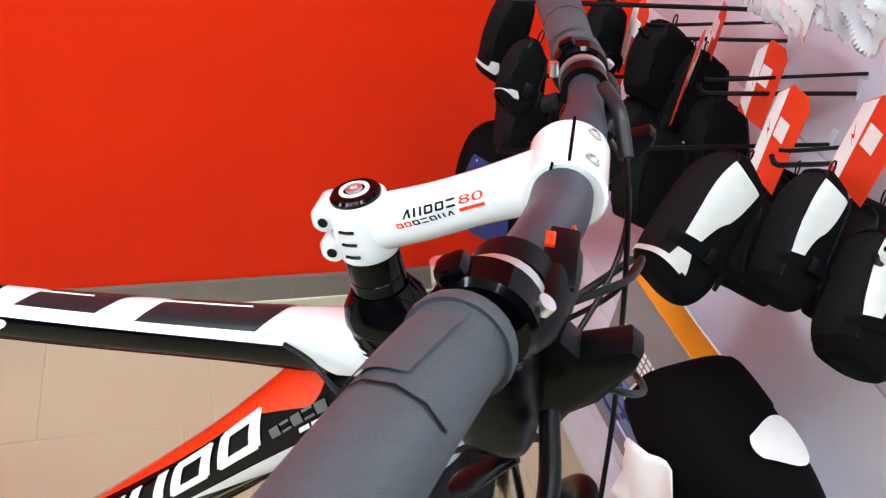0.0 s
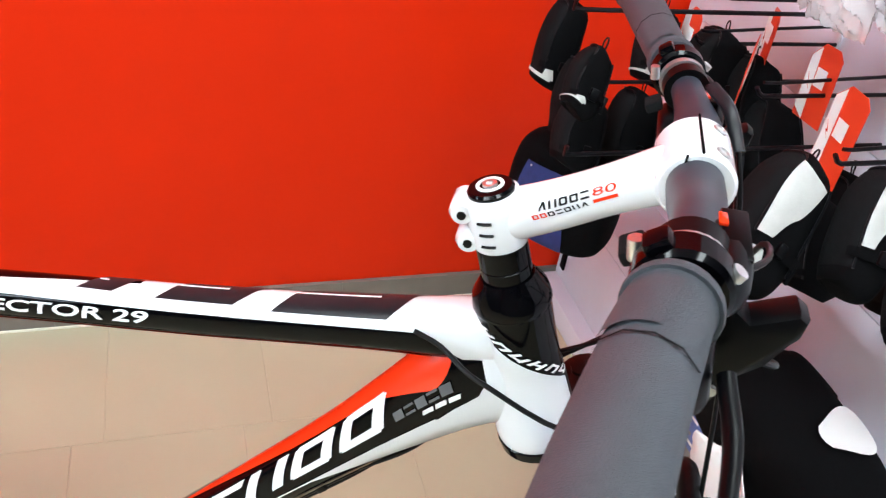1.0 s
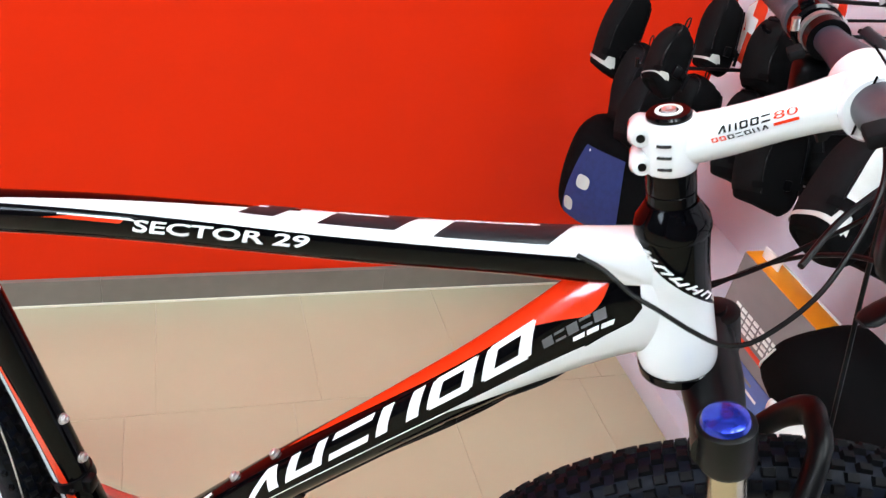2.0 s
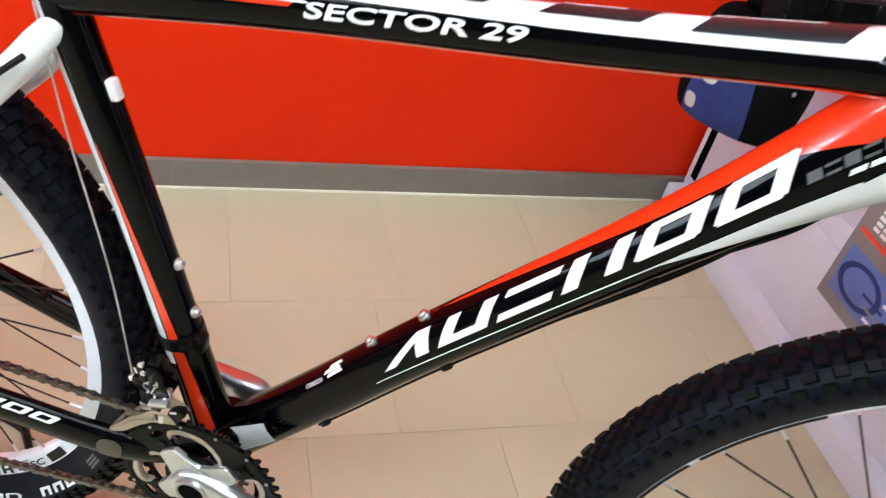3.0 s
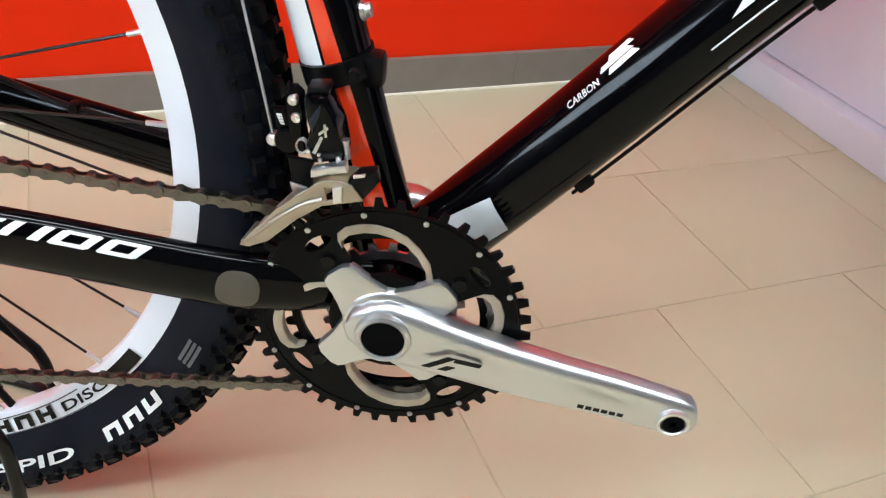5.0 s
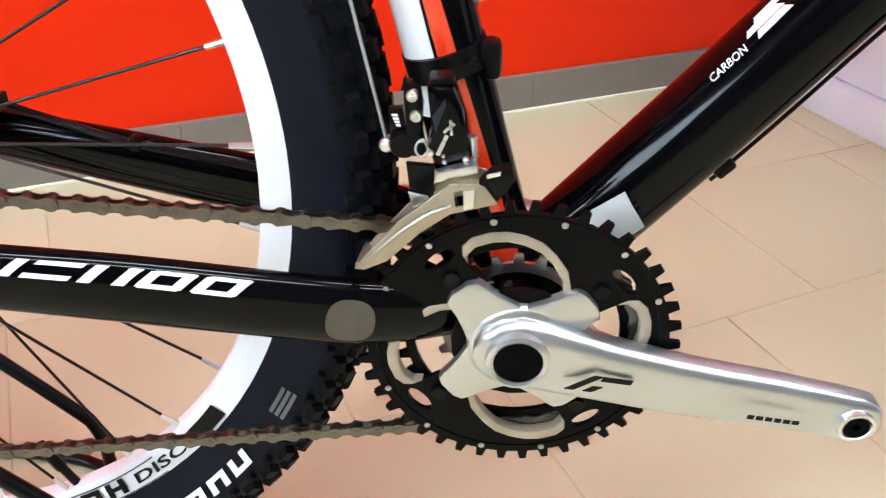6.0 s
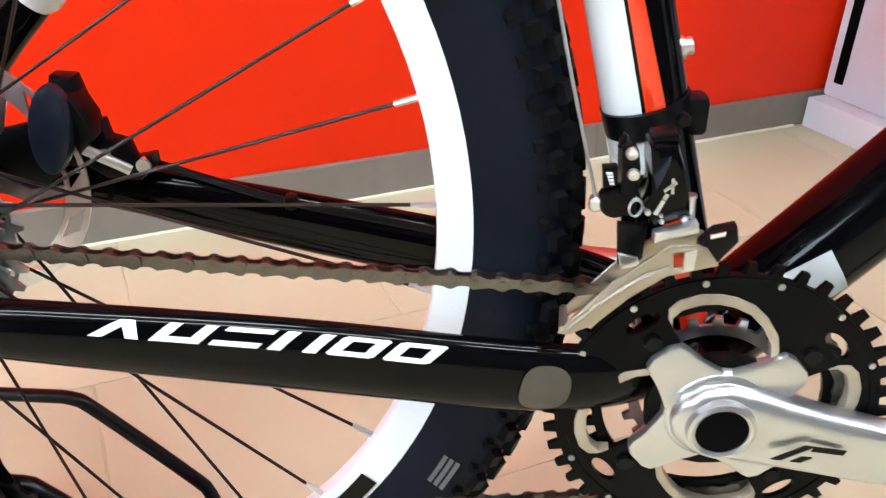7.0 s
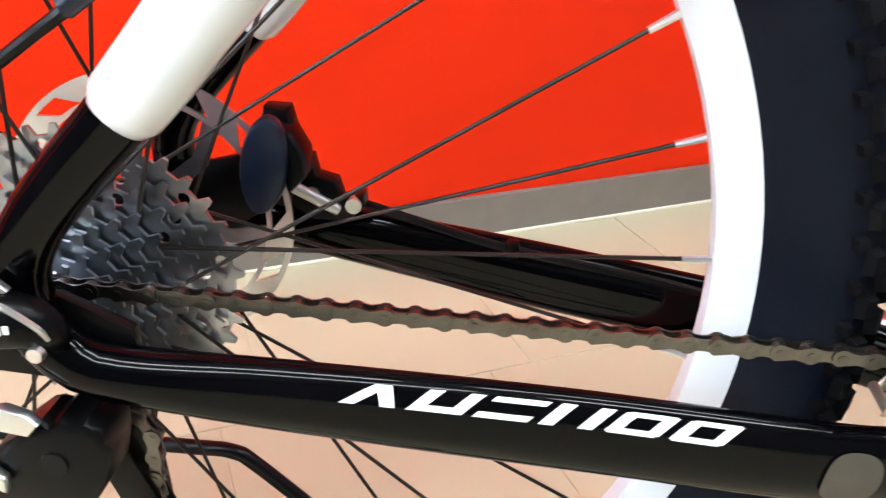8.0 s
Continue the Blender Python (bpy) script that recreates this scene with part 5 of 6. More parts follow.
part("silver_plate", slab([(0.4067, 0.4126), (0.4256, 0.4181), (0.4265, 0.4134), (0.4066, 0.4079)], -0.0632, -0.0560, bevel=0.0010), M_SILVER, fd, "polished silver bridge plate")
part("side_bracket", slab([(0.3917, 0.4128), (0.4057, 0.4115), (0.4049, 0.3935), (0.3935, 0.3905)], -0.0520, -0.0480, bevel=0.0010), M_BLACK2, fd)
part("bracket_foot", slab([(0.3925, 0.3985), (0.4020, 0.3960), (0.4035, 0.3915), (0.3945, 0.3895)], -0.0545, -0.0525, bevel=0.0006), M_SILVER, fd)
cage = [(0.3653, 0.3616), (0.3708, 0.3692), (0.3890, 0.3897), (0.4062, 0.4037), (0.4133, 0.4094), (0.4251, 0.4099), (0.4299, 0.4080), (0.4361, 0.3992), (0.4133, 0.3934), (0.3986, 0.3827), (0.3819, 0.3663), (0.3703, 0.3609)]
slot_hole = [(0.4150, 0.4055), (0.4236, 0.4070), (0.4232, 0.3990), (0.4160, 0.3972)]
part("outer_cage", slab(cage, -0.0672, -0.0656, [slot_hole], bevel=0.0004), M_CAGE, fd, "bronze tinted steel chain guide plate")
x_plate([(x + 0.003, z - 0.002) for x, z in cage], -0.0465, -0.0450, M_CAGE, fd, "inner_cage")
part("bright_tab", slab([(0.4195, 0.4066), (0.4250, 0.4078), (0.4245, 0.3978), (0.4198, 0.3966)], -0.0688, -0.0674, bevel=0.0003), M_SILVER, fd, "bright bent tab")
part("cage_rib", wire([(0.3690, -0.0674, 0.3640), (0.3860, -0.0680, 0.3810), (0.4020, -0.0680, 0.3935), (0.4140, -0.0678, 0.3985)], 0.0012, 20, 6), M_CAGE, fd)
part("cage_wing", slab([(0.4270, 0.4085), (0.4330, 0.4150), (0.4425, 0.4173), (0.4440, 0.4100), (0.4361, 0.3992), (0.4270, 0.3975)], -0.0655, -0.0560, bevel=0.0020), M_BLACK2, fd, "dark cage wing")
part("wing_edge", slab([(0.4304, 0.4144), (0.4370, 0.4160), (0.4368, 0.4140), (0.4306, 0.4124)], -0.0668, -0.0654, bevel=0.0003), M_SILVER, fd)
part("cage_bridge", rod((0.368, -0.067, 0.3635), (0.370, -0.045, 0.3615), 0.0022), M_CAGE, fd)
part("shift_cable", wire([(0.3822, -0.0445, 0.4215), (0.366, -0.030, 0.49), (0.354, -0.024, 0.55), (0.333, -0.02, 0.66), (0.318, -0.015, 0.76)], 0.0009, 20, 6), M_MATT, fd, "bare steel shift cable")
part("boss_tube", lathe([(0, 0.008), (0, 0.010), (0.012, 0.010), (0.012, 0.006)], (0.468, -0.021, 0.345), (0.3, -1, 0.3), 18), M_BLACK, bike)

# rear derailleur
rd = part("rear_derailleur", Tube([(-0.022, -0.090, 0.380, 0.008, 0.010), (-0.008, -0.097, 0.388, 0.010, 0.012), (0.006, -0.098, 0.3895, 0.010, 0.0115), (0.015, -0.095, 0.385, 0.009, 0.009), (0.018, -0.090, 0.376, 0.005, 0.005)], 26).mesh(18), M_PLASTIC, bike, "black and silver rear derailleur with long cage", m=Matrix.Translation((0.009, 0, 0.004)) @ REAR_END)
x_plate([(-0.040, 0.398), (-0.012, 0.399), (0.0005, 0.4065), (0.006, 0.4020), (0.000, 0.397), (-0.012, 0.388), (-0.018, 0.370), (-0.030, 0.358), (-0.040, 0.362)], -0.0985, -0.0940, M_SILVER, rd, "hanger_plate", bevel=0.0012)
part("body_rim", wire([(0.0005, -0.105, 0.4025), (0.010, -0.106, 0.399), (0.018, -0.104, 0.391), (0.020, -0.101, 0.384)], 0.0014, 20, 6), M_MATT, rd)
for k in range(4):
    part("body_print", block((0.0022, 0.0008, 0.0034), (-0.001 + 0.0034 * k, -0.1088, 0.389 + 0.001 * k), 0), M_DECAL, rd, smooth=False)
part("pivot_bolt", lathe([(0, 0.001), (0, 0.0032), (0.003, 0.0036)], (0.016, -0.106, 0.379), (0, 1, 0), 12), M_SILVER, rd)
part("outer_link", slab([(-0.045, 0.346), (-0.02, 0.3475), (-0.0047, 0.3505), (0.005, 0.3475), (0.009, 0.3430), (0.004, 0.3370), (-0.02, 0.3405), (-0.045, 0.339)], -0.1045, -0.0985, bevel=0.0014), M_SILVER, rd, "silver parallelogram link")
part("lower_link", slab([(-0.045, 0.332), (-0.0266, 0.326), (-0.012, 0.312), (-0.013, 0.304), (-0.028, 0.310), (-0.045, 0.318)], -0.1035, -0.0985, bevel=0.0012), M_SILVER, rd)
part("knuckle", slab([(-0.0016, 0.334), (0.004, 0.338), (0.008, 0.3365), (0.013, 0.3405), (0.018, 0.3385), (0.0242, 0.3405), (0.0300, 0.336), (0.0315, 0.331), (0.0335, 0.3246), (0.030, 0.310), (0.022, 0.297), (0.010, 0.290), (-0.004, 0.287), (-0.028, 0.2935), (-0.024, 0.310), (-0.019, 0.321)], -0.0975, -0.0720, bevel=0.0045), M_PLASTIC, rd, "black derailleur knuckle")
part("knuckle_bolt", lathe([(0, 0.001), (0, 0.006), (0.003, 0.0066)], (0.008, -0.0985, 0.318), (0, 1, 0), 16), M_BLACK2, rd)
for px, pz in (P_UP, P_LO):
    part("jockey_wheel", toothed(11, 0.0185, 0.0225, YC - 0.0012, YC + 0.0012, [list(reversed(circle_pts(0.006, 14)))], 0.22), M_PLASTIC, rd, smooth=False, m=Matrix.Translation((px, 0, pz)))
for y in (YC - 0.0065, YC + 0.0052):
    dx, dz = P_LO[0] - P_UP[0], P_LO[1] - P_UP[1]
    n = math.hypot(dx, dz)
    ox, oz = -dz / n * 0.009, dx / n * 0.009
    x_plate([(P_UP[0] + ox - dx * 0.08, P_UP[1] + oz - dz * 0.08), (P_LO[0] + ox + dx * 0.08, P_LO[1] + oz + dz * 0.08), (P_LO[0] - ox + dx * 0.08, P_LO[1] - oz + dz * 0.08), (P_UP[0] - ox - dx * 0.08, P_UP[1] - oz - dz * 0.08)], y, y + 0.0014, M_BLACK2, rd, "cage_plate")
part("gear_cable", wire([(-0.03, -0.094, 0.33), (-0.07, -0.09, 0.345), (-0.085, -0.085, 0.40), (-0.05, -0.083, 0.45), (0.0, -0.085, 0.478)], 0.0026, 40), M_HOSE, rd)

# cable housing along the seat stay and the white gusset behind it
part("cable_housing", wire([(-0.030, -0.086, 0.452), (-0.003, -0.084, 0.4745), (0.022, -0.083, 0.4925), (0.0452, -0.083, 0.5085), (0.0652, -0.082, 0.5240), (0.12, -0.078, 0.572), (0.2, -0.070, 0.64), (0.29, -0.045, 0.722)], 0.0025, 60, 8), M_HOSE, rd)
part("cable_barrel", rod((0.040, -0.083, 0.5055), (0.054, -0.083, 0.5155), 0.0042, 12), M_SLATE, rd)

# rear disc brake
hol = []
for k in range(12):
    w = 30 * k
    hol.append(list(reversed([(0.0683 * math.cos(radians(w + d)), 0.0683 * math.sin(radians(w + d))) for d in (-9, -3, 4)] + [(0.0772 * math.cos(radians(w + d + 7)), 0.0772 * math.sin(radians(w + d + 7))) for d in (5, 0, -7)])))
part("brake_rotor", slab(circle_pts(0.0805, 72), 0.0515, 0.0533, [list(reversed(circle_pts(0.0655, 60)))] + hol), M_SILVER, rear, "drilled steel brake rotor", smooth=False)
for k in range(6):
    part("rotor_arm", slab([(0.018, -0.005), (0.045, -0.011), (0.0662, -0.005), (0.067, 0.004), (0.045, -0.002), (0.018, 0.006)], 0.0516, 0.0532), M_STEEL, rear, smooth=False, m=Matrix.Rotation(radians(60 * k + 10), 4, "Y"))
oval = [(0.0845 + 0.0128 * math.cos(w) + 0.0045 * math.sin(w), 0.4227 + 0.0270 * math.sin(w)) for w in np.linspace(0, 2 * math.pi, 24, endpoint=False)]
cal = part("brake_caliper", slab(oval, 0.0380, 0.0500, bevel=0.0040), M_SLATE, bike, "dark slate disc brake caliper")
part("caliper_half", slab([(0.0830, 0.4500), (0.0960, 0.4490), (0.1000, 0.4300), (0.0975, 0.4060), (0.0880, 0.3930), (0.0740, 0.3960), (0.0720, 0.4200)], 0.0545, 0.0720, bevel=0.0040), M_PLASTIC, cal)
part("caliper_bridge", slab([(0.0900, 0.4450), (0.0985, 0.4400), (0.1050, 0.4270), (0.1052, 0.4150), (0.0960, 0.4060), (0.0920, 0.4200)], 0.0440, 0.0680, bevel=0.0030), M_PLASTIC, cal)
part("caliper_mount", slab([(0.0949, 0.4180), (0.1052, 0.4210), (0.1070, 0.4100), (0.1176, 0.4066), (0.1200, 0.3965), (0.1325, 0.3990), (0.1324, 0.3916), (0.1222, 0.3826), (0.1028, 0.3839), (0.0907, 0.3924)], 0.0600, 0.0740, bevel=0.0025), M_PLASTIC, cal)
part("hose_banjo", rod((0.0960, 0.052, 0.4075), (0.1176, 0.060, 0.3905), 0.0034), M_MATT, cal, "satin hose fitting")
part("mount_bolt", merge(rod((0.1265, 0.058, 0.3935), (0.1265, 0.064, 0.3935), 0.0045), rod((0.104, 0.058, 0.4000), (0.104, 0.064, 0.4000), 0.0042)), M_MATT, cal)
part("dropout", slab([(-0.02, 0.392), (0.02, 0.392), (0.05, 0.378), (0.05, 0.362), (0.012, 0.350), (-0.02, 0.352)], -0.0755, -0.0695, bevel=0.001), M_BLACK2, bike, m=REAR_END)
part("dropout", slab([(-0.02, 0.392), (0.02, 0.392), (0.05, 0.40), (0.08, 0.385), (0.05, 0.358), (0.012, 0.350), (-0.02, 0.352)], 0.0695, 0.0755, bevel=0.001), M_BLACK2, bike, m=REAR_END)

# wheel stand
stand = thing("bike_stand", "black bent-rod display stand hooked under the wheel", "bike stand")
part("far_rod", wire([(-0.16, 0.09, 0.168), (-0.10, 0.09, 0.169), (0.0, 0.09, 0.170), (0.024, 0.09, 0.169), (0.040, 0.09, 0.160), (0.108, 0.09, 0.094), (0.120, 0.09, 0.078), (0.125, 0.09, 0.055), (0.126, 0.09, 0.02), (0.126, 0.09, 0.0055)], 0.0055, 60, 10), M_HOOK, stand)
part("near_rod", wire([(-0.16, -0.048, 0.221), (-0.05, -0.048, 0.221), (0.058, -0.048, 0.221), (0.076, -0.048, 0.215), (0.152, -0.048, 0.148), (0.166, -0.048, 0.129), (0.170, -0.048, 0.10), (0.170, -0.050, 0.05), (0.168, -0.055, 0.0055)], 0.0055, 60, 10), M_HOOK, stand)
part("rear_rod", wire([(-0.16, -0.048, 0.221), (-0.18, -0.048, 0.215), (-0.39, -0.04, 0.19), (-0.40, 0.0, 0.18), (-0.39, 0.08, 0.17), (-0.18, 0.09, 0.168), (-0.16, 0.09, 0.168)], 0.0055, 40, 10), M_HOOK, stand)
part("floor_rod", wire([(0.168, -0.055, 0.0055), (0.12, -0.11, 0.0055), (-0.2, -0.14, 0.0055), (-0.24, -0.1, 0.0055), (-0.24, 0.1, 0.0055), (-0.2, 0.13, 0.0055), (0.07, 0.12, 0.0055), (0.126, 0.09, 0.0055)], 0.0055, 70, 10), M_HOOK, stand)

# word mark on the head tube's black front, plain slotted blocks along the white side's edge
for k in range(6):
    s0 = 0.056 + 0.0098 * k
    a0 = -72 + 157 * ((0.118 - s0) / 0.066) ** 1.1
    d = -11.5
    for q in ([(s0, a0 + 5), (s0, a0 + 23), (s0 + 0.0022, a0 + 19), (s0 + 0.0022, a0 + 1)], [(s0 + 0.0055, a0 + d + 6), (s0 + 0.0055, a0 + d + 24), (s0 + 0.0077, a0 + d + 20), (s0 + 0.0077, a0 + d + 2)], [(s0 + 0.0022, a0 + (3, 14, 8)[k % 3]), (s0 + 0.0022, a0 + (8, 19, 13)[k % 3]), (s0 + 0.0055, a0 + d + (12, 23, 17)[k % 3]), (s0 + 0.0055, a0 + d + (7, 18, 12)[k % 3])]):
        skin(HT, q, M_DECAL, head_tube, "logo_block", 0.001, nu=4, nv=4)


# ---- the display rack beside the red wall ----
def in_shop(u, v, z, rz=0.0, rx=0.0, ry=0.0):
    return SHOP @ pose(u, v, z, rx, ry, rz)


PANEL = 1.2546
rack = thing("display_rack", "pale lilac-grey shop rack with a slotted back panel", "display rack", SHOP)
part("plinth", block((0.40, 1.9, 0.058), (1.280, -0.965, 0.0295), 0.002), M_PANEL, rack)
part("base_cabinet", block((0.36, 1.9, 0.20), (1.297, -0.965, 0.161), 0.002), M_PANEL, rack, "lilac-grey base front")
part("base_ledge", block((0.34, 1.9, 0.048), (1.287, -0.965, 0.286), 0.002), M_PANEL, rack)
part("side_slot", block((0.006, 0.02, 0.16), (1.116, -0.045, 0.17), 0.001), M_DARK, rack, "dark strip for the shaded slot in the side post")
for k in range(7):
    part("back_slat", block((0.018, 1.88, 0.2030), (1.264, -0.965, 0.4125 + 0.205 * k), 0.0015), M_PANEL, rack)
part("back_board", block((0.012, 1.88, 1.43), (1.281, -0.965, 1.025)), M_GREYCARD, rack)
part("side_post", block((0.05, 0.03, 1.65), (1.285, -0.03, 0.83), 0.002), M_PANEL, rack)


def hook(u, v, z, length, double=True, thick=0.0032):
    h = thing("display_hook", "black wire display hook on the rack panel", "hook", in_shop(u, v, z), group="hooks on the display rack")
    part("prong", wire([(length, 0, 0), (length * 0.5, 0, 0), (0.015, 0, 0), (0.004, 0, 0.003), (-0.004, 0, 0.013)], thick, 24, 8), M_HOOK, h)
    if double:
        part("label_wire", wire([(length, 0, 0.03), (length * 0.5, 0, 0.024), (0.03, 0, 0.019), (0.004, 0, 0.02)], 0.0026, 20, 8), M_HOOK, h)
    part("back_plate", block((0.004, 0.012, 0.030), (length - 0.002, 0, 0.008), 0.001), M_PANEL, h)
    return h


# tip of each hook, whether it has a label wire, thickness
HOOKS = (
    (1.000, -0.435, 0.827, True, 0.0032),
    (1.000, -0.600, 0.826, True, 0.0032),
    (1.000, -0.767, 0.824, True, 0.0032),
    (1.000, -0.946, 0.823, True, 0.0032),
    (1.000, -0.340, 0.921, True, 0.0032),
    (0.970, -0.507, 0.922, True, 0.0032),
    (0.850, -0.230, 0.830, False, 0.0032),
    (0.750, -0.532, 0.912, False, 0.0032),
    (0.750, -0.596, 0.743, False, 0.0032),
    (0.830, -0.400, 0.748, False, 0.0032),
    (1.020, -0.745, 1.023, True, 0.0032),
)
for u, v, z, twin, thick in HOOKS:
    hook(u, v, z, PANEL - u, twin, thick)


def between(base, top):
    """A frame in the shop with its z axis from base to top and its x axis near u."""
    z = (Vector(top) - Vector(base)).normalized()
    x = (Vector((1, 0, 0)) - z * z.x).normalized()
    y = z.cross(x)
    return SHOP @ Matrix.Translation(base) @ Matrix((x, y, z)).transposed().to_4x4()


def bag(name, label, m, w, h, d, look_, seed=0, group="bags on the display rack"):
    """A padded saddle bag: body with flank panel, strap, pale reflective trims, zip, piping, buckle, loop."""
    rnd = random.Random(seed)
    e = thing(name, label, "bag", m, group=group)
    k = lambda f: f * (1 + 0.08 * (rnd.random() - 0.5))
    T = Tube([(0, 0, 0, d * 0.26, w * 0.26), (0.001, 0, h * 0.035, d * k(0.41), w * k(0.42)), (0.004, 0.002, h * 0.2, d * k(0.49), w * k(0.49)), (0.0, 0.003, h * 0.48, d * k(0.50), w * k(0.50)), (-0.003, 0, h * 0.74, d * k(0.47), w * k(0.46)), (0.0, 0, h * 0.93, d * k(0.38), w * k(0.36)), (0.003, 0, h, d * 0.2, w * 0.2)], 34, 0.7)
    part("bag_body", T.mesh(32), M_FABRIC, e)
    L_ = T.length
    part("flank_panel", T.patch([(L_ * 0.12, 42), (L_ * 0.12, 170), (L_ * 0.92, 165), (L_ * 0.92, 44)], 0.0010, 16, 20), M_FABRIC2, e, "charcoal flank panel")
    part("piping", wire([T.at(L_ * f, a, 0.0012) for f, a in ((0.12, 42), (0.3, 42), (0.6, 43), (0.92, 44), (0.95, 110), (0.92, 165))], 0.0013, 40, 6), M_HOOK, e)
    if look_ in ("strip", "both"):
        part("pale_strip", T.patch([(L_ * 0.35, 12), (L_ * 0.35, 40), (L_ * 0.89, 42), (L_ * 0.85, -18)], 0.0022, 12, 18), M_REFLECT, e, "pale reflective strip")
    if look_ in ("base", "both"):
        part("pale_base", T.patch([(L_ * 0.07, 10), (L_ * 0.10, 175), (L_ * 0.135, 175), (L_ * 0.13, 10)], 0.0022, 20, 4), M_REFLECT, e, "pale reflective base trim")
        part("pale_corner", T.patch([(L_ * 0.09, 4), (L_ * 0.09, 46), (L_ * 0.24, 38), (L_ * 0.24, 14)], 0.0026, 8, 8), M_REFLECT, e)
    part("strap", T.patch([(L_ * 0.245, -60), (L_ * 0.245, 66), (L_ * 0.33, 66), (L_ * 0.33, -60)], 0.0036, 28, 4), M_FABRIC, e, "black strap")
    part("buckle", block((0.012, 0.006, 0.016), (0, 0, 0), 0.002, Matrix.Translation(T.at(L_ * 0.30, 0, 0.005))), M_PLASTIC, e)
    part("zip", wire([T.at(L_ * f, -38, 0.0016) for f in (0.2, 0.4, 0.6, 0.8, 0.9)], 0.0016, 24, 6), M_HOOK, e)
    part("zip_puller", block((0.005, 0.003, 0.022), (0, 0, 0), 0.001, Matrix.Translation(T.at(L_ * 0.22, -38, 0.004))), M_PLASTIC, e)
    part("hang_loop", wire([(0, 0, h * 0.97), (-0.003, 0, h + 0.012), (0, 0, h + 0.02), (0.003, 0, h + 0.012), (0.002, 0, h * 0.97)], 0.0012, 20, 6), M_HOOK, e)
    return e


# look, base and top in the shop, width, depth
BAGS = [
    ("base", (0.870, -0.239, 0.665), (0.900, -0.232, 0.808), 0.068, 0.062),
    ("base", (0.754, -0.575, 0.793), (0.790, -0.545, 0.862), 0.050, 0.048),
    ("charcoal", (0.890, -0.317, 0.602), (0.910, -0.293, 0.736), 0.066, 0.068),
    ("both", (0.843, -0.849, 0.730), (0.943, -0.789, 0.840), 0.086, 0.080),
    ("strip", (0.938, -0.908, 0.752), (1.008, -0.841, 0.856), 0.064, 0.064),
    ("strip", (0.988, -0.990, 0.728), (1.050, -0.907, 0.820), 0.080, 0.076),
    ("plain", (1.025, -0.482, 0.584), (1.050, -0.435, 0.724), 0.098, 0.086),
    ("charcoal", (1.090, -0.588, 0.646), (1.110, -0.508, 0.766), 0.098, 0.088),
    ("base", (0.980, -0.368, 0.731), (1.000, -0.337, 0.839), 0.057, 0.062),
    ("plain", (0.950, -0.410, 0.605), (0.970, -0.385, 0.722), 0.079, 0.075),
    ("charcoal", (0.850, -0.421, 0.614), (0.880, -0.393, 0.723), 0.073, 0.069),
    ("plain", (1.130, -0.399, 0.632), (1.140, -0.372, 0.776), 0.081, 0.077),
    ("plain", (1.040, -0.449, 0.727), (1.060, -0.418, 0.835), 0.091, 0.082),
    ("charcoal", (1.080, -0.507, 0.698), (1.100, -0.457, 0.812), 0.087, 0.083),
    ("plain", (1.100, -0.868, 0.657), (1.120, -0.826, 0.804), 0.097, 0.088),
    ("plain", (0.990, -0.588, 0.610), (1.010, -0.540, 0.738), 0.092, 0.083),
    ("plain", (1.140, -0.697, 0.587), (1.150, -0.662, 0.738), 0.085, 0.085),
    ("plain", (1.070, -0.741, 0.603), (1.090, -0.694, 0.718), 0.095, 0.086),
]
WORDS = {"both": "small black saddle bag with pale reflective trims", "strip": "small black saddle bag with one pale reflective strip", "base": "small black saddle bag with a pale reflective base", "charcoal": "small charcoal grey saddle bag hanging on a hook", "plain": "small plain black saddle bag hanging on a hook"}
for i, (lk, p0, p1, w, d) in enumerate(BAGS):
    bag("saddle_bag", WORDS[lk], between(p0, p1), w, (Vector(p1) - Vector(p0)).length, d, lk, i)


def header_card(u, v, z, w, h, tilt=0.0, turn=0.0):
    """A red and white product card with cut corners, hung on a hook."""
    c = 0.022
    e = thing("product_card", "red and white cardboard header card hung on a hook", "card", in_shop(u, v, z, 90 + turn, 0, tilt), group="product cards on the hooks")
    out = [(-w / 2, -h / 2), (w / 2, -h / 2), (w / 2, h / 2 - c), (w / 2 - c, h / 2), (-w / 2 + c * 0.5, h / 2), (-w / 2, h / 2 - c * 0.5)]
    part("card_sheet", slab(out, -0.0006, 0.0006), M_CARD, e, smooth=False)
    part("white_band", slab([(w / 2 - 0.022, -h / 2 + 0.001), (w / 2 - 0.001, -h / 2 + 0.012), (w / 2 - 0.001, h / 2 - c), (w / 2 - 0.018, h / 2 - 0.006)], -0.0012, 0.0012), M_CARDW, e, "white printed band", smooth=False)
    part("price_label", slab([(-0.012, -0.004), (0.010, -0.004), (0.010, 0.022), (-0.012, 0.022)], -0.0013, 0.0013), M_CARDW, e, "white price label", smooth=False)
    part("print_mark", slab([(w / 2 - 0.016, -0.012), (w / 2 - 0.008, -0.002), (w / 2 - 0.011, -0.001), (w / 2 - 0.006, 0.010), (w / 2 - 0.014, -0.004), (w / 2 - 0.011, -0.005)], -0.0016, 0.0016), M_RED, e, smooth=False)
    return e


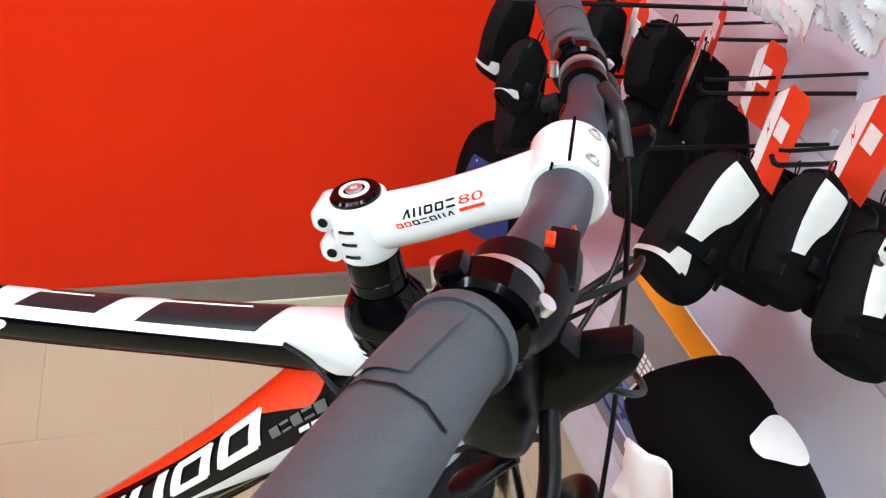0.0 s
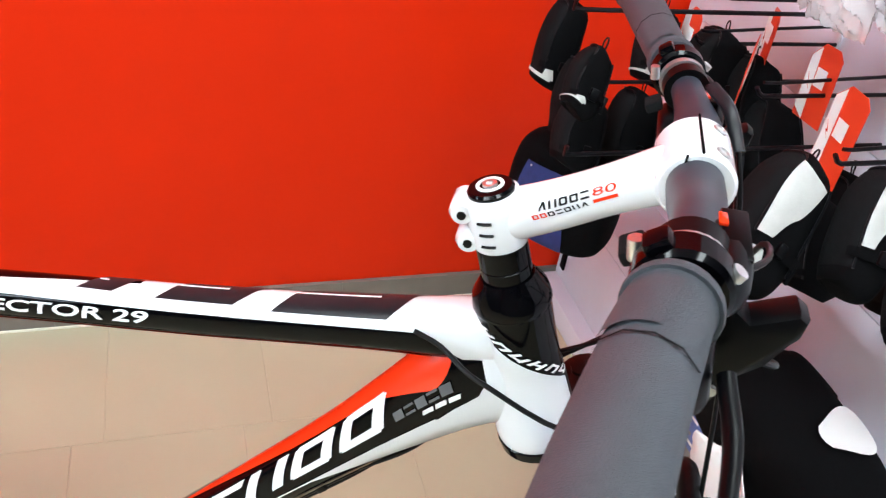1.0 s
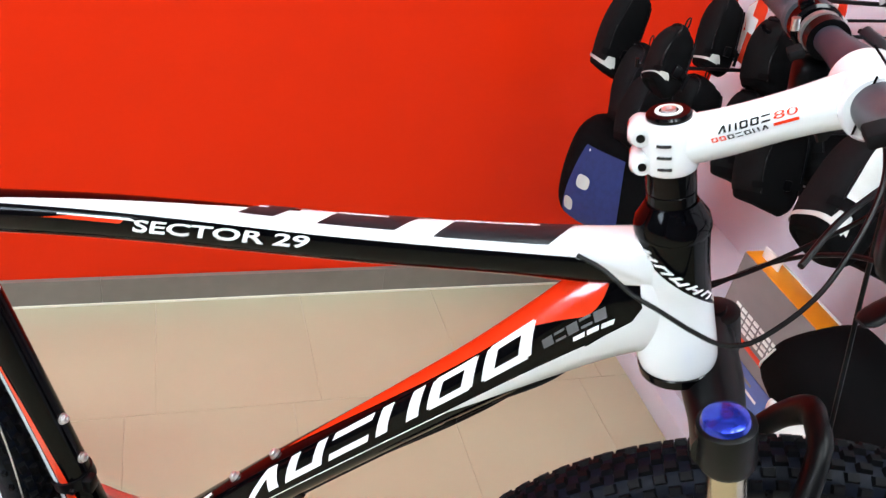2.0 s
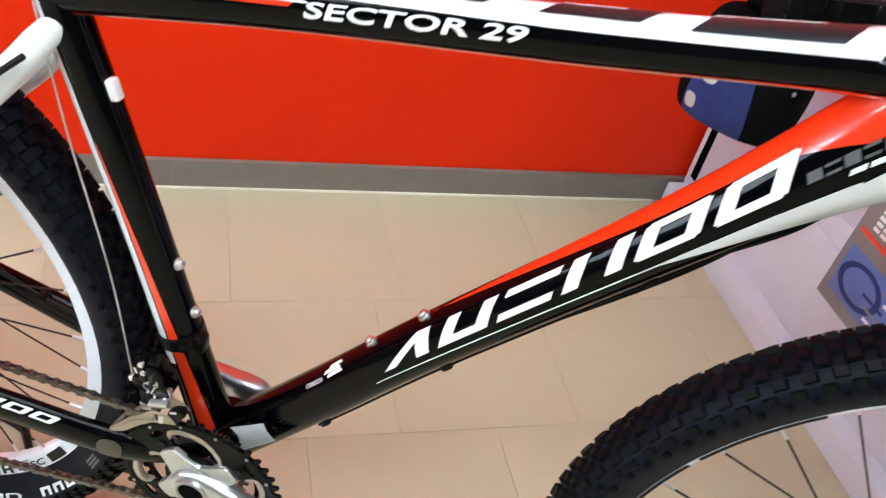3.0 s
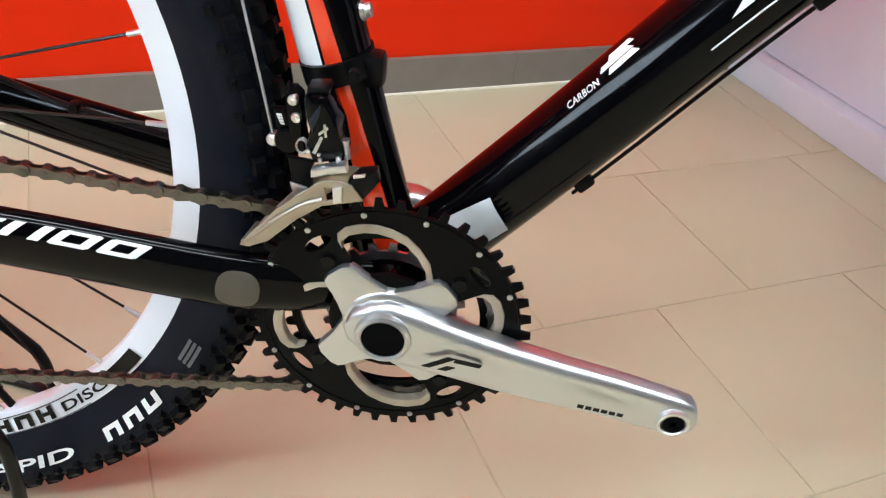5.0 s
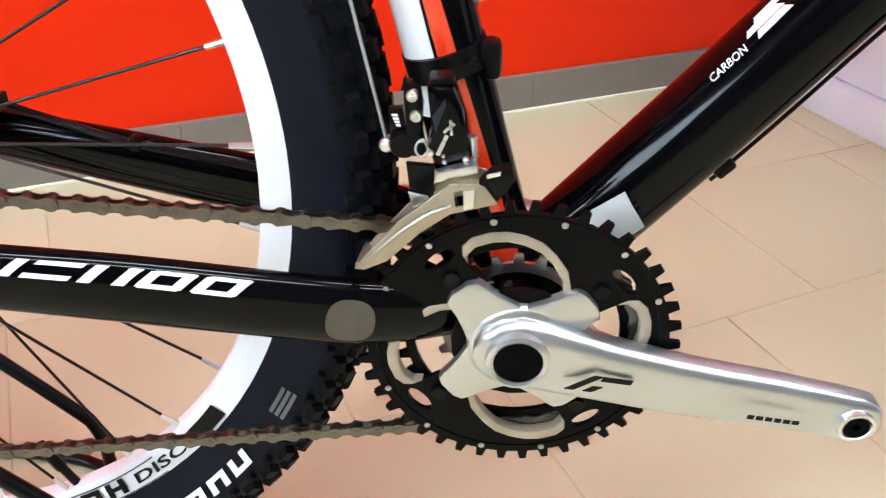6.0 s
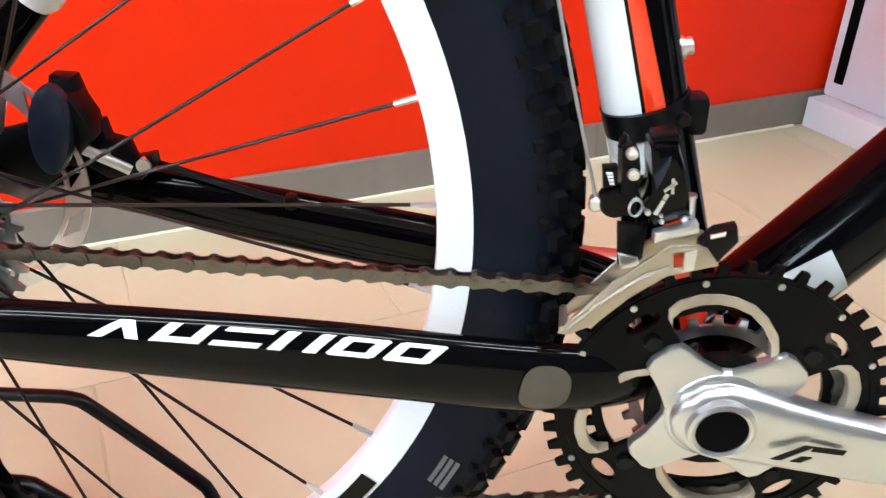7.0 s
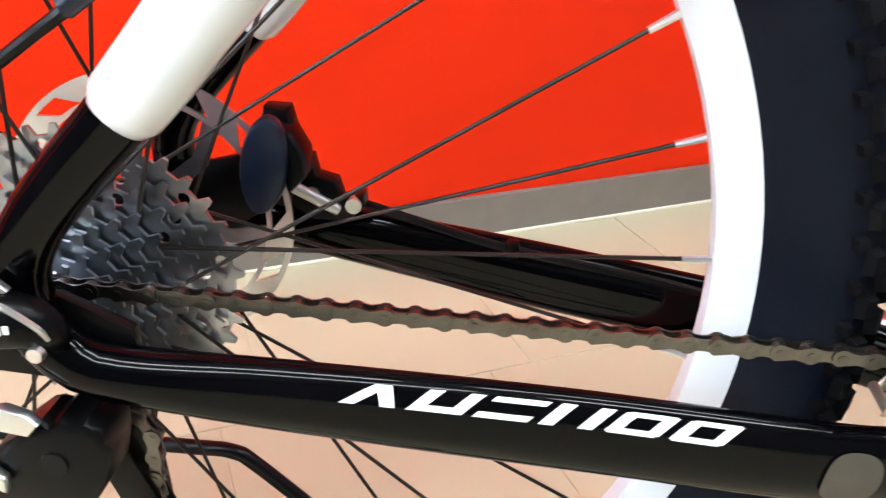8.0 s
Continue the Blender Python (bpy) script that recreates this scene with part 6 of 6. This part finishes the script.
for u, v, z, w, h, tl, tn in (
        (1.070, -0.688, 0.814, 0.067, 0.129, 0, -6),
        (1.110, -0.580, 0.832, 0.064, 0.109, 4, -4),
        (1.050, -0.831, 0.887, 0.069, 0.108, -3, -6),
        (1.030, -0.371, 0.804, 0.050, 0.106, 0, -4),
        (1.100, -0.462, 0.846, 0.057, 0.092, 4, -24),
        (1.050, -0.505, 0.803, 0.055, 0.134, 0, -42),
        (1.050, -0.544, 0.697, 0.028, 0.046, 0, -34),
        (1.110, -0.745, 0.741, 0.029, 0.067, 0, -6),
        (1.100, -0.874, 0.803, 0.030, 0.069, 0, -6)):
    header_card(u, v, z, w, h, tl, tn)

# blue and black bag by the wall
blue = thing("handlebar_bag", "black and dark blue bag with pale print, on a hook", "bag", in_shop(0.900, -0.332, 0.398, 40) @ Matrix.Diagonal((1.12, 1.12, 1.38, 1)))
TL_ = Tube([(0.02, 0, 0, 0.06, 0.035), (0.02, 0, 0.012, 0.084, 0.052), (0.02, 0, 0.05, 0.092, 0.060), (0.02, 0, 0.10, 0.090, 0.058), (0.02, 0, 0.132, 0.078, 0.046), (0.02, 0, 0.146, 0.045, 0.022)], 22, 0.72)
part("bag_body", TL_.mesh(32), M_FABRIC, blue)
part("blue_panel", TL_.patch([(0.004, 72), (0.004, 132), (0.118, 118), (0.118, 84)], 0.0016, 16, 18), M_BLUEFAB, blue, "dark blue fabric panel")
for s0, a0 in ((0.022, 118), (0.062, 106)):
    part("pale_print", disc_patch(TL_, s0 + 0.008, a0, 0.010, 7, 0.003, cut=0.7), M_REFLECT, blue)
for s0, a0 in ((0.112, 112), (0.085, 40)):
    part("rivet", lathe([(0, 0.001), (0.001, 0.003), (0.003, 0.003)], TL_.at(s0, a0, 0.0015), TL_.at(s0, a0, 0) - TL_.at(s0, a0, 0.01), 10), M_SILVER, blue)
part("hang_loop", wire([(0.01, 0.03, 0.14), (0.02, 0.0, 0.158), (0.02, -0.03, 0.14)], 0.003, 16, 6), M_FABRIC, blue)

# large pannier below
pan = thing("pannier_bag", "large black bag with a white oval patch, hung low", "bag", between((0.985, -1.075, 0.460), (0.950, -0.798, 0.548)))
TP = Tube([(0, 0, 0, 0.05, 0.05), (0.0, 0, 0.02, 0.062, 0.066), (0.0, -0.008, 0.10, 0.070, 0.076), (0, -0.004, 0.18, 0.068, 0.077), (0, 0, 0.25, 0.058, 0.074), (0, 0, 0.272, 0.044, 0.068), (0, 0, 0.282, 0.020, 0.050), (0, 0, 0.284, 0.004, 0.03)], 34, 0.66)
part("bag_body", TP.mesh(36), M_FABRIC, pan)
part("lid_fold", TP.patch([(0.19, -80), (0.19, 150), (0.268, 150), (0.268, -80)], 0.002, 30, 8), M_FABRIC, pan, "black lid")
part("white_patch", disc_patch(TP, 0.140, -18, 0.030, 22, 0.006), M_CARDW, pan, "white oval patch")
part("white_trim", wire([TP.at(0.272, a, 0.003) for a in (170, 140, 110, 80)], 0.0016, 20, 6), M_CARDW, pan)
paper = thing("paper_wrapper", "crumpled white paper wrapper beside the black bag", "wrapper", in_shop(0.872, -0.947, 0.415) @ Matrix.Scale(0.88, 4))
rnd = random.Random(5)
V, F = [], []
for j in range(13):
    for i in range(11):
        a, b = i / 10, j / 12
        edge = 0.010 * math.sin(9 * a + 4 * b) + 0.006 * rnd.random()
        V.append((-0.012 + 0.016 * math.sin(math.pi * a) + 0.007 * math.sin(7 * a + 5 * b) + 0.004 * rnd.random(), 0.075 - 0.15 * a + edge * (b - 0.5), 0.125 * b * (1 - 0.18 * a) + edge * b))
for j in range(12):
    for i in range(10):
        F.append((j * 11 + i, j * 11 + i + 1, (j + 1) * 11 + i + 1, (j + 1) * 11 + i))
pw = part("paper_sheet", (V, F), M_CARDW, paper)
sol = pw.modifiers.new("thick", "SOLIDIFY")
sol.thickness = 0.0015

# hanging product box
box = thing("product_box", "grey and orange product box with blue picture, on a hook", "box", in_shop(1.020, -0.700, 0.272, 0) @ Matrix.Diagonal((1, 1.43, 1, 1)))
part("carton", block((0.044, 0.150, 0.258), (0, 0, 0.129), 0.0015), M_GREYCARD, box)
part("orange_top", block((0.042, 0.148, 0.003), (0, 0, 0.2585), 0.0006), M_ORANGE, box, "orange lid")
part("white_edge", block((0.004, 0.150, 0.006), (0.0225, 0, 0.259), 0.001), M_CARDW, box)
part("blue_picture", block((0.002, 0.13, 0.085), (-0.0225, 0.0, 0.065), 0.0004), M_BLUECARD, box)
for k in range(5):
    part("picture_mark", block((0.0022, 0.05 - 0.008 * k, 0.006), (-0.0228, -0.02 + 0.012 * (k % 3), 0.035 + 0.014 * k), 0.001), (M_CARDW, M_GREYCARD, M_BLUEFAB)[k % 3], box, smooth=False)
part("picture_ring", ring([(0.034, 0.0006), (0.026, 0.0006), (0.026, -0.0006), (0.034, -0.0006)], 28), M_BLUEFAB, box, m=Matrix.Translation((-0.0232, 0.028, 0.064)) @ Matrix.Rotation(radians(90), 4, "Z"))
part("red_stripe", block((0.002, 0.135, 0.008), (-0.0225, 0.0, 0.135), 0.0004), M_CARD, box)
for r in range(4):
    for k in range(9):
        part("print_bar", block((0.0015, 0.0085, 0.0055), (-0.0226, 0.050 - 0.0115 * k, 0.150 + 0.010 * r)), M_CARDW, box, smooth=False)
part("hang_tab", block((0.003, 0.03, 0.02), (0, 0.05, 0.268), 0.001), M_CARDW, box)

# clear film bags hung high on the rack
def film_bag(u, v, z, w, h, seed):
    r_ = random.Random(seed)
    e = thing("film_bag", "crinkled clear plastic bag hung on a hook", "plastic bag", in_shop(u, v, z), group="clear plastic bags")
    V, F = [], []
    nu, nv = 44, 36
    ph = [(r_.uniform(4, 26), r_.uniform(4, 26), r_.uniform(0, 6.3)) for _ in range(9)]
    for side in (-1, 1):
        for j in range(nv + 1):
            for i in range(nu + 1):
                a, b = i / nu, j / nv
                bulge = 0.03 * math.sin(math.pi * a) * math.sin(math.pi * b) ** 0.7
                fold = sum(abs(math.sin(p * a + q * b * (1 + side * 0.2) + f)) for p, q, f in ph) / 9 - 0.62
                edge = min(1, 8 * a, 8 * (1 - a))
                V.append((side * (bulge + 0.002) + 0.026 * fold * edge, -w / 2 + w * a + 0.012 * fold, -h * b + 0.02 * fold * (b > 0.5)))
    m_ = (nu + 1) * (nv + 1)
    for o in (0, m_):
        for j in range(nv):
            for i in range(nu):
                q = o + j * (nu + 1) + i
                F.append((q, q + 1, q + nu + 2, q + nu + 1))
    part("film", (V, F), M_FILM, e)
    part("film_header", block((0.002, w, 0.03), (0, 0, 0.012), 0.0005), M_CARDW, e)
    return e


film_bag(1.050, -0.618, 1.064, 0.13, 0.13, 1)
film_bag(1.070, -0.700, 1.078, 0.14, 0.12, 2)
film_bag(1.130, -0.794, 1.094, 0.15, 0.12, 3)
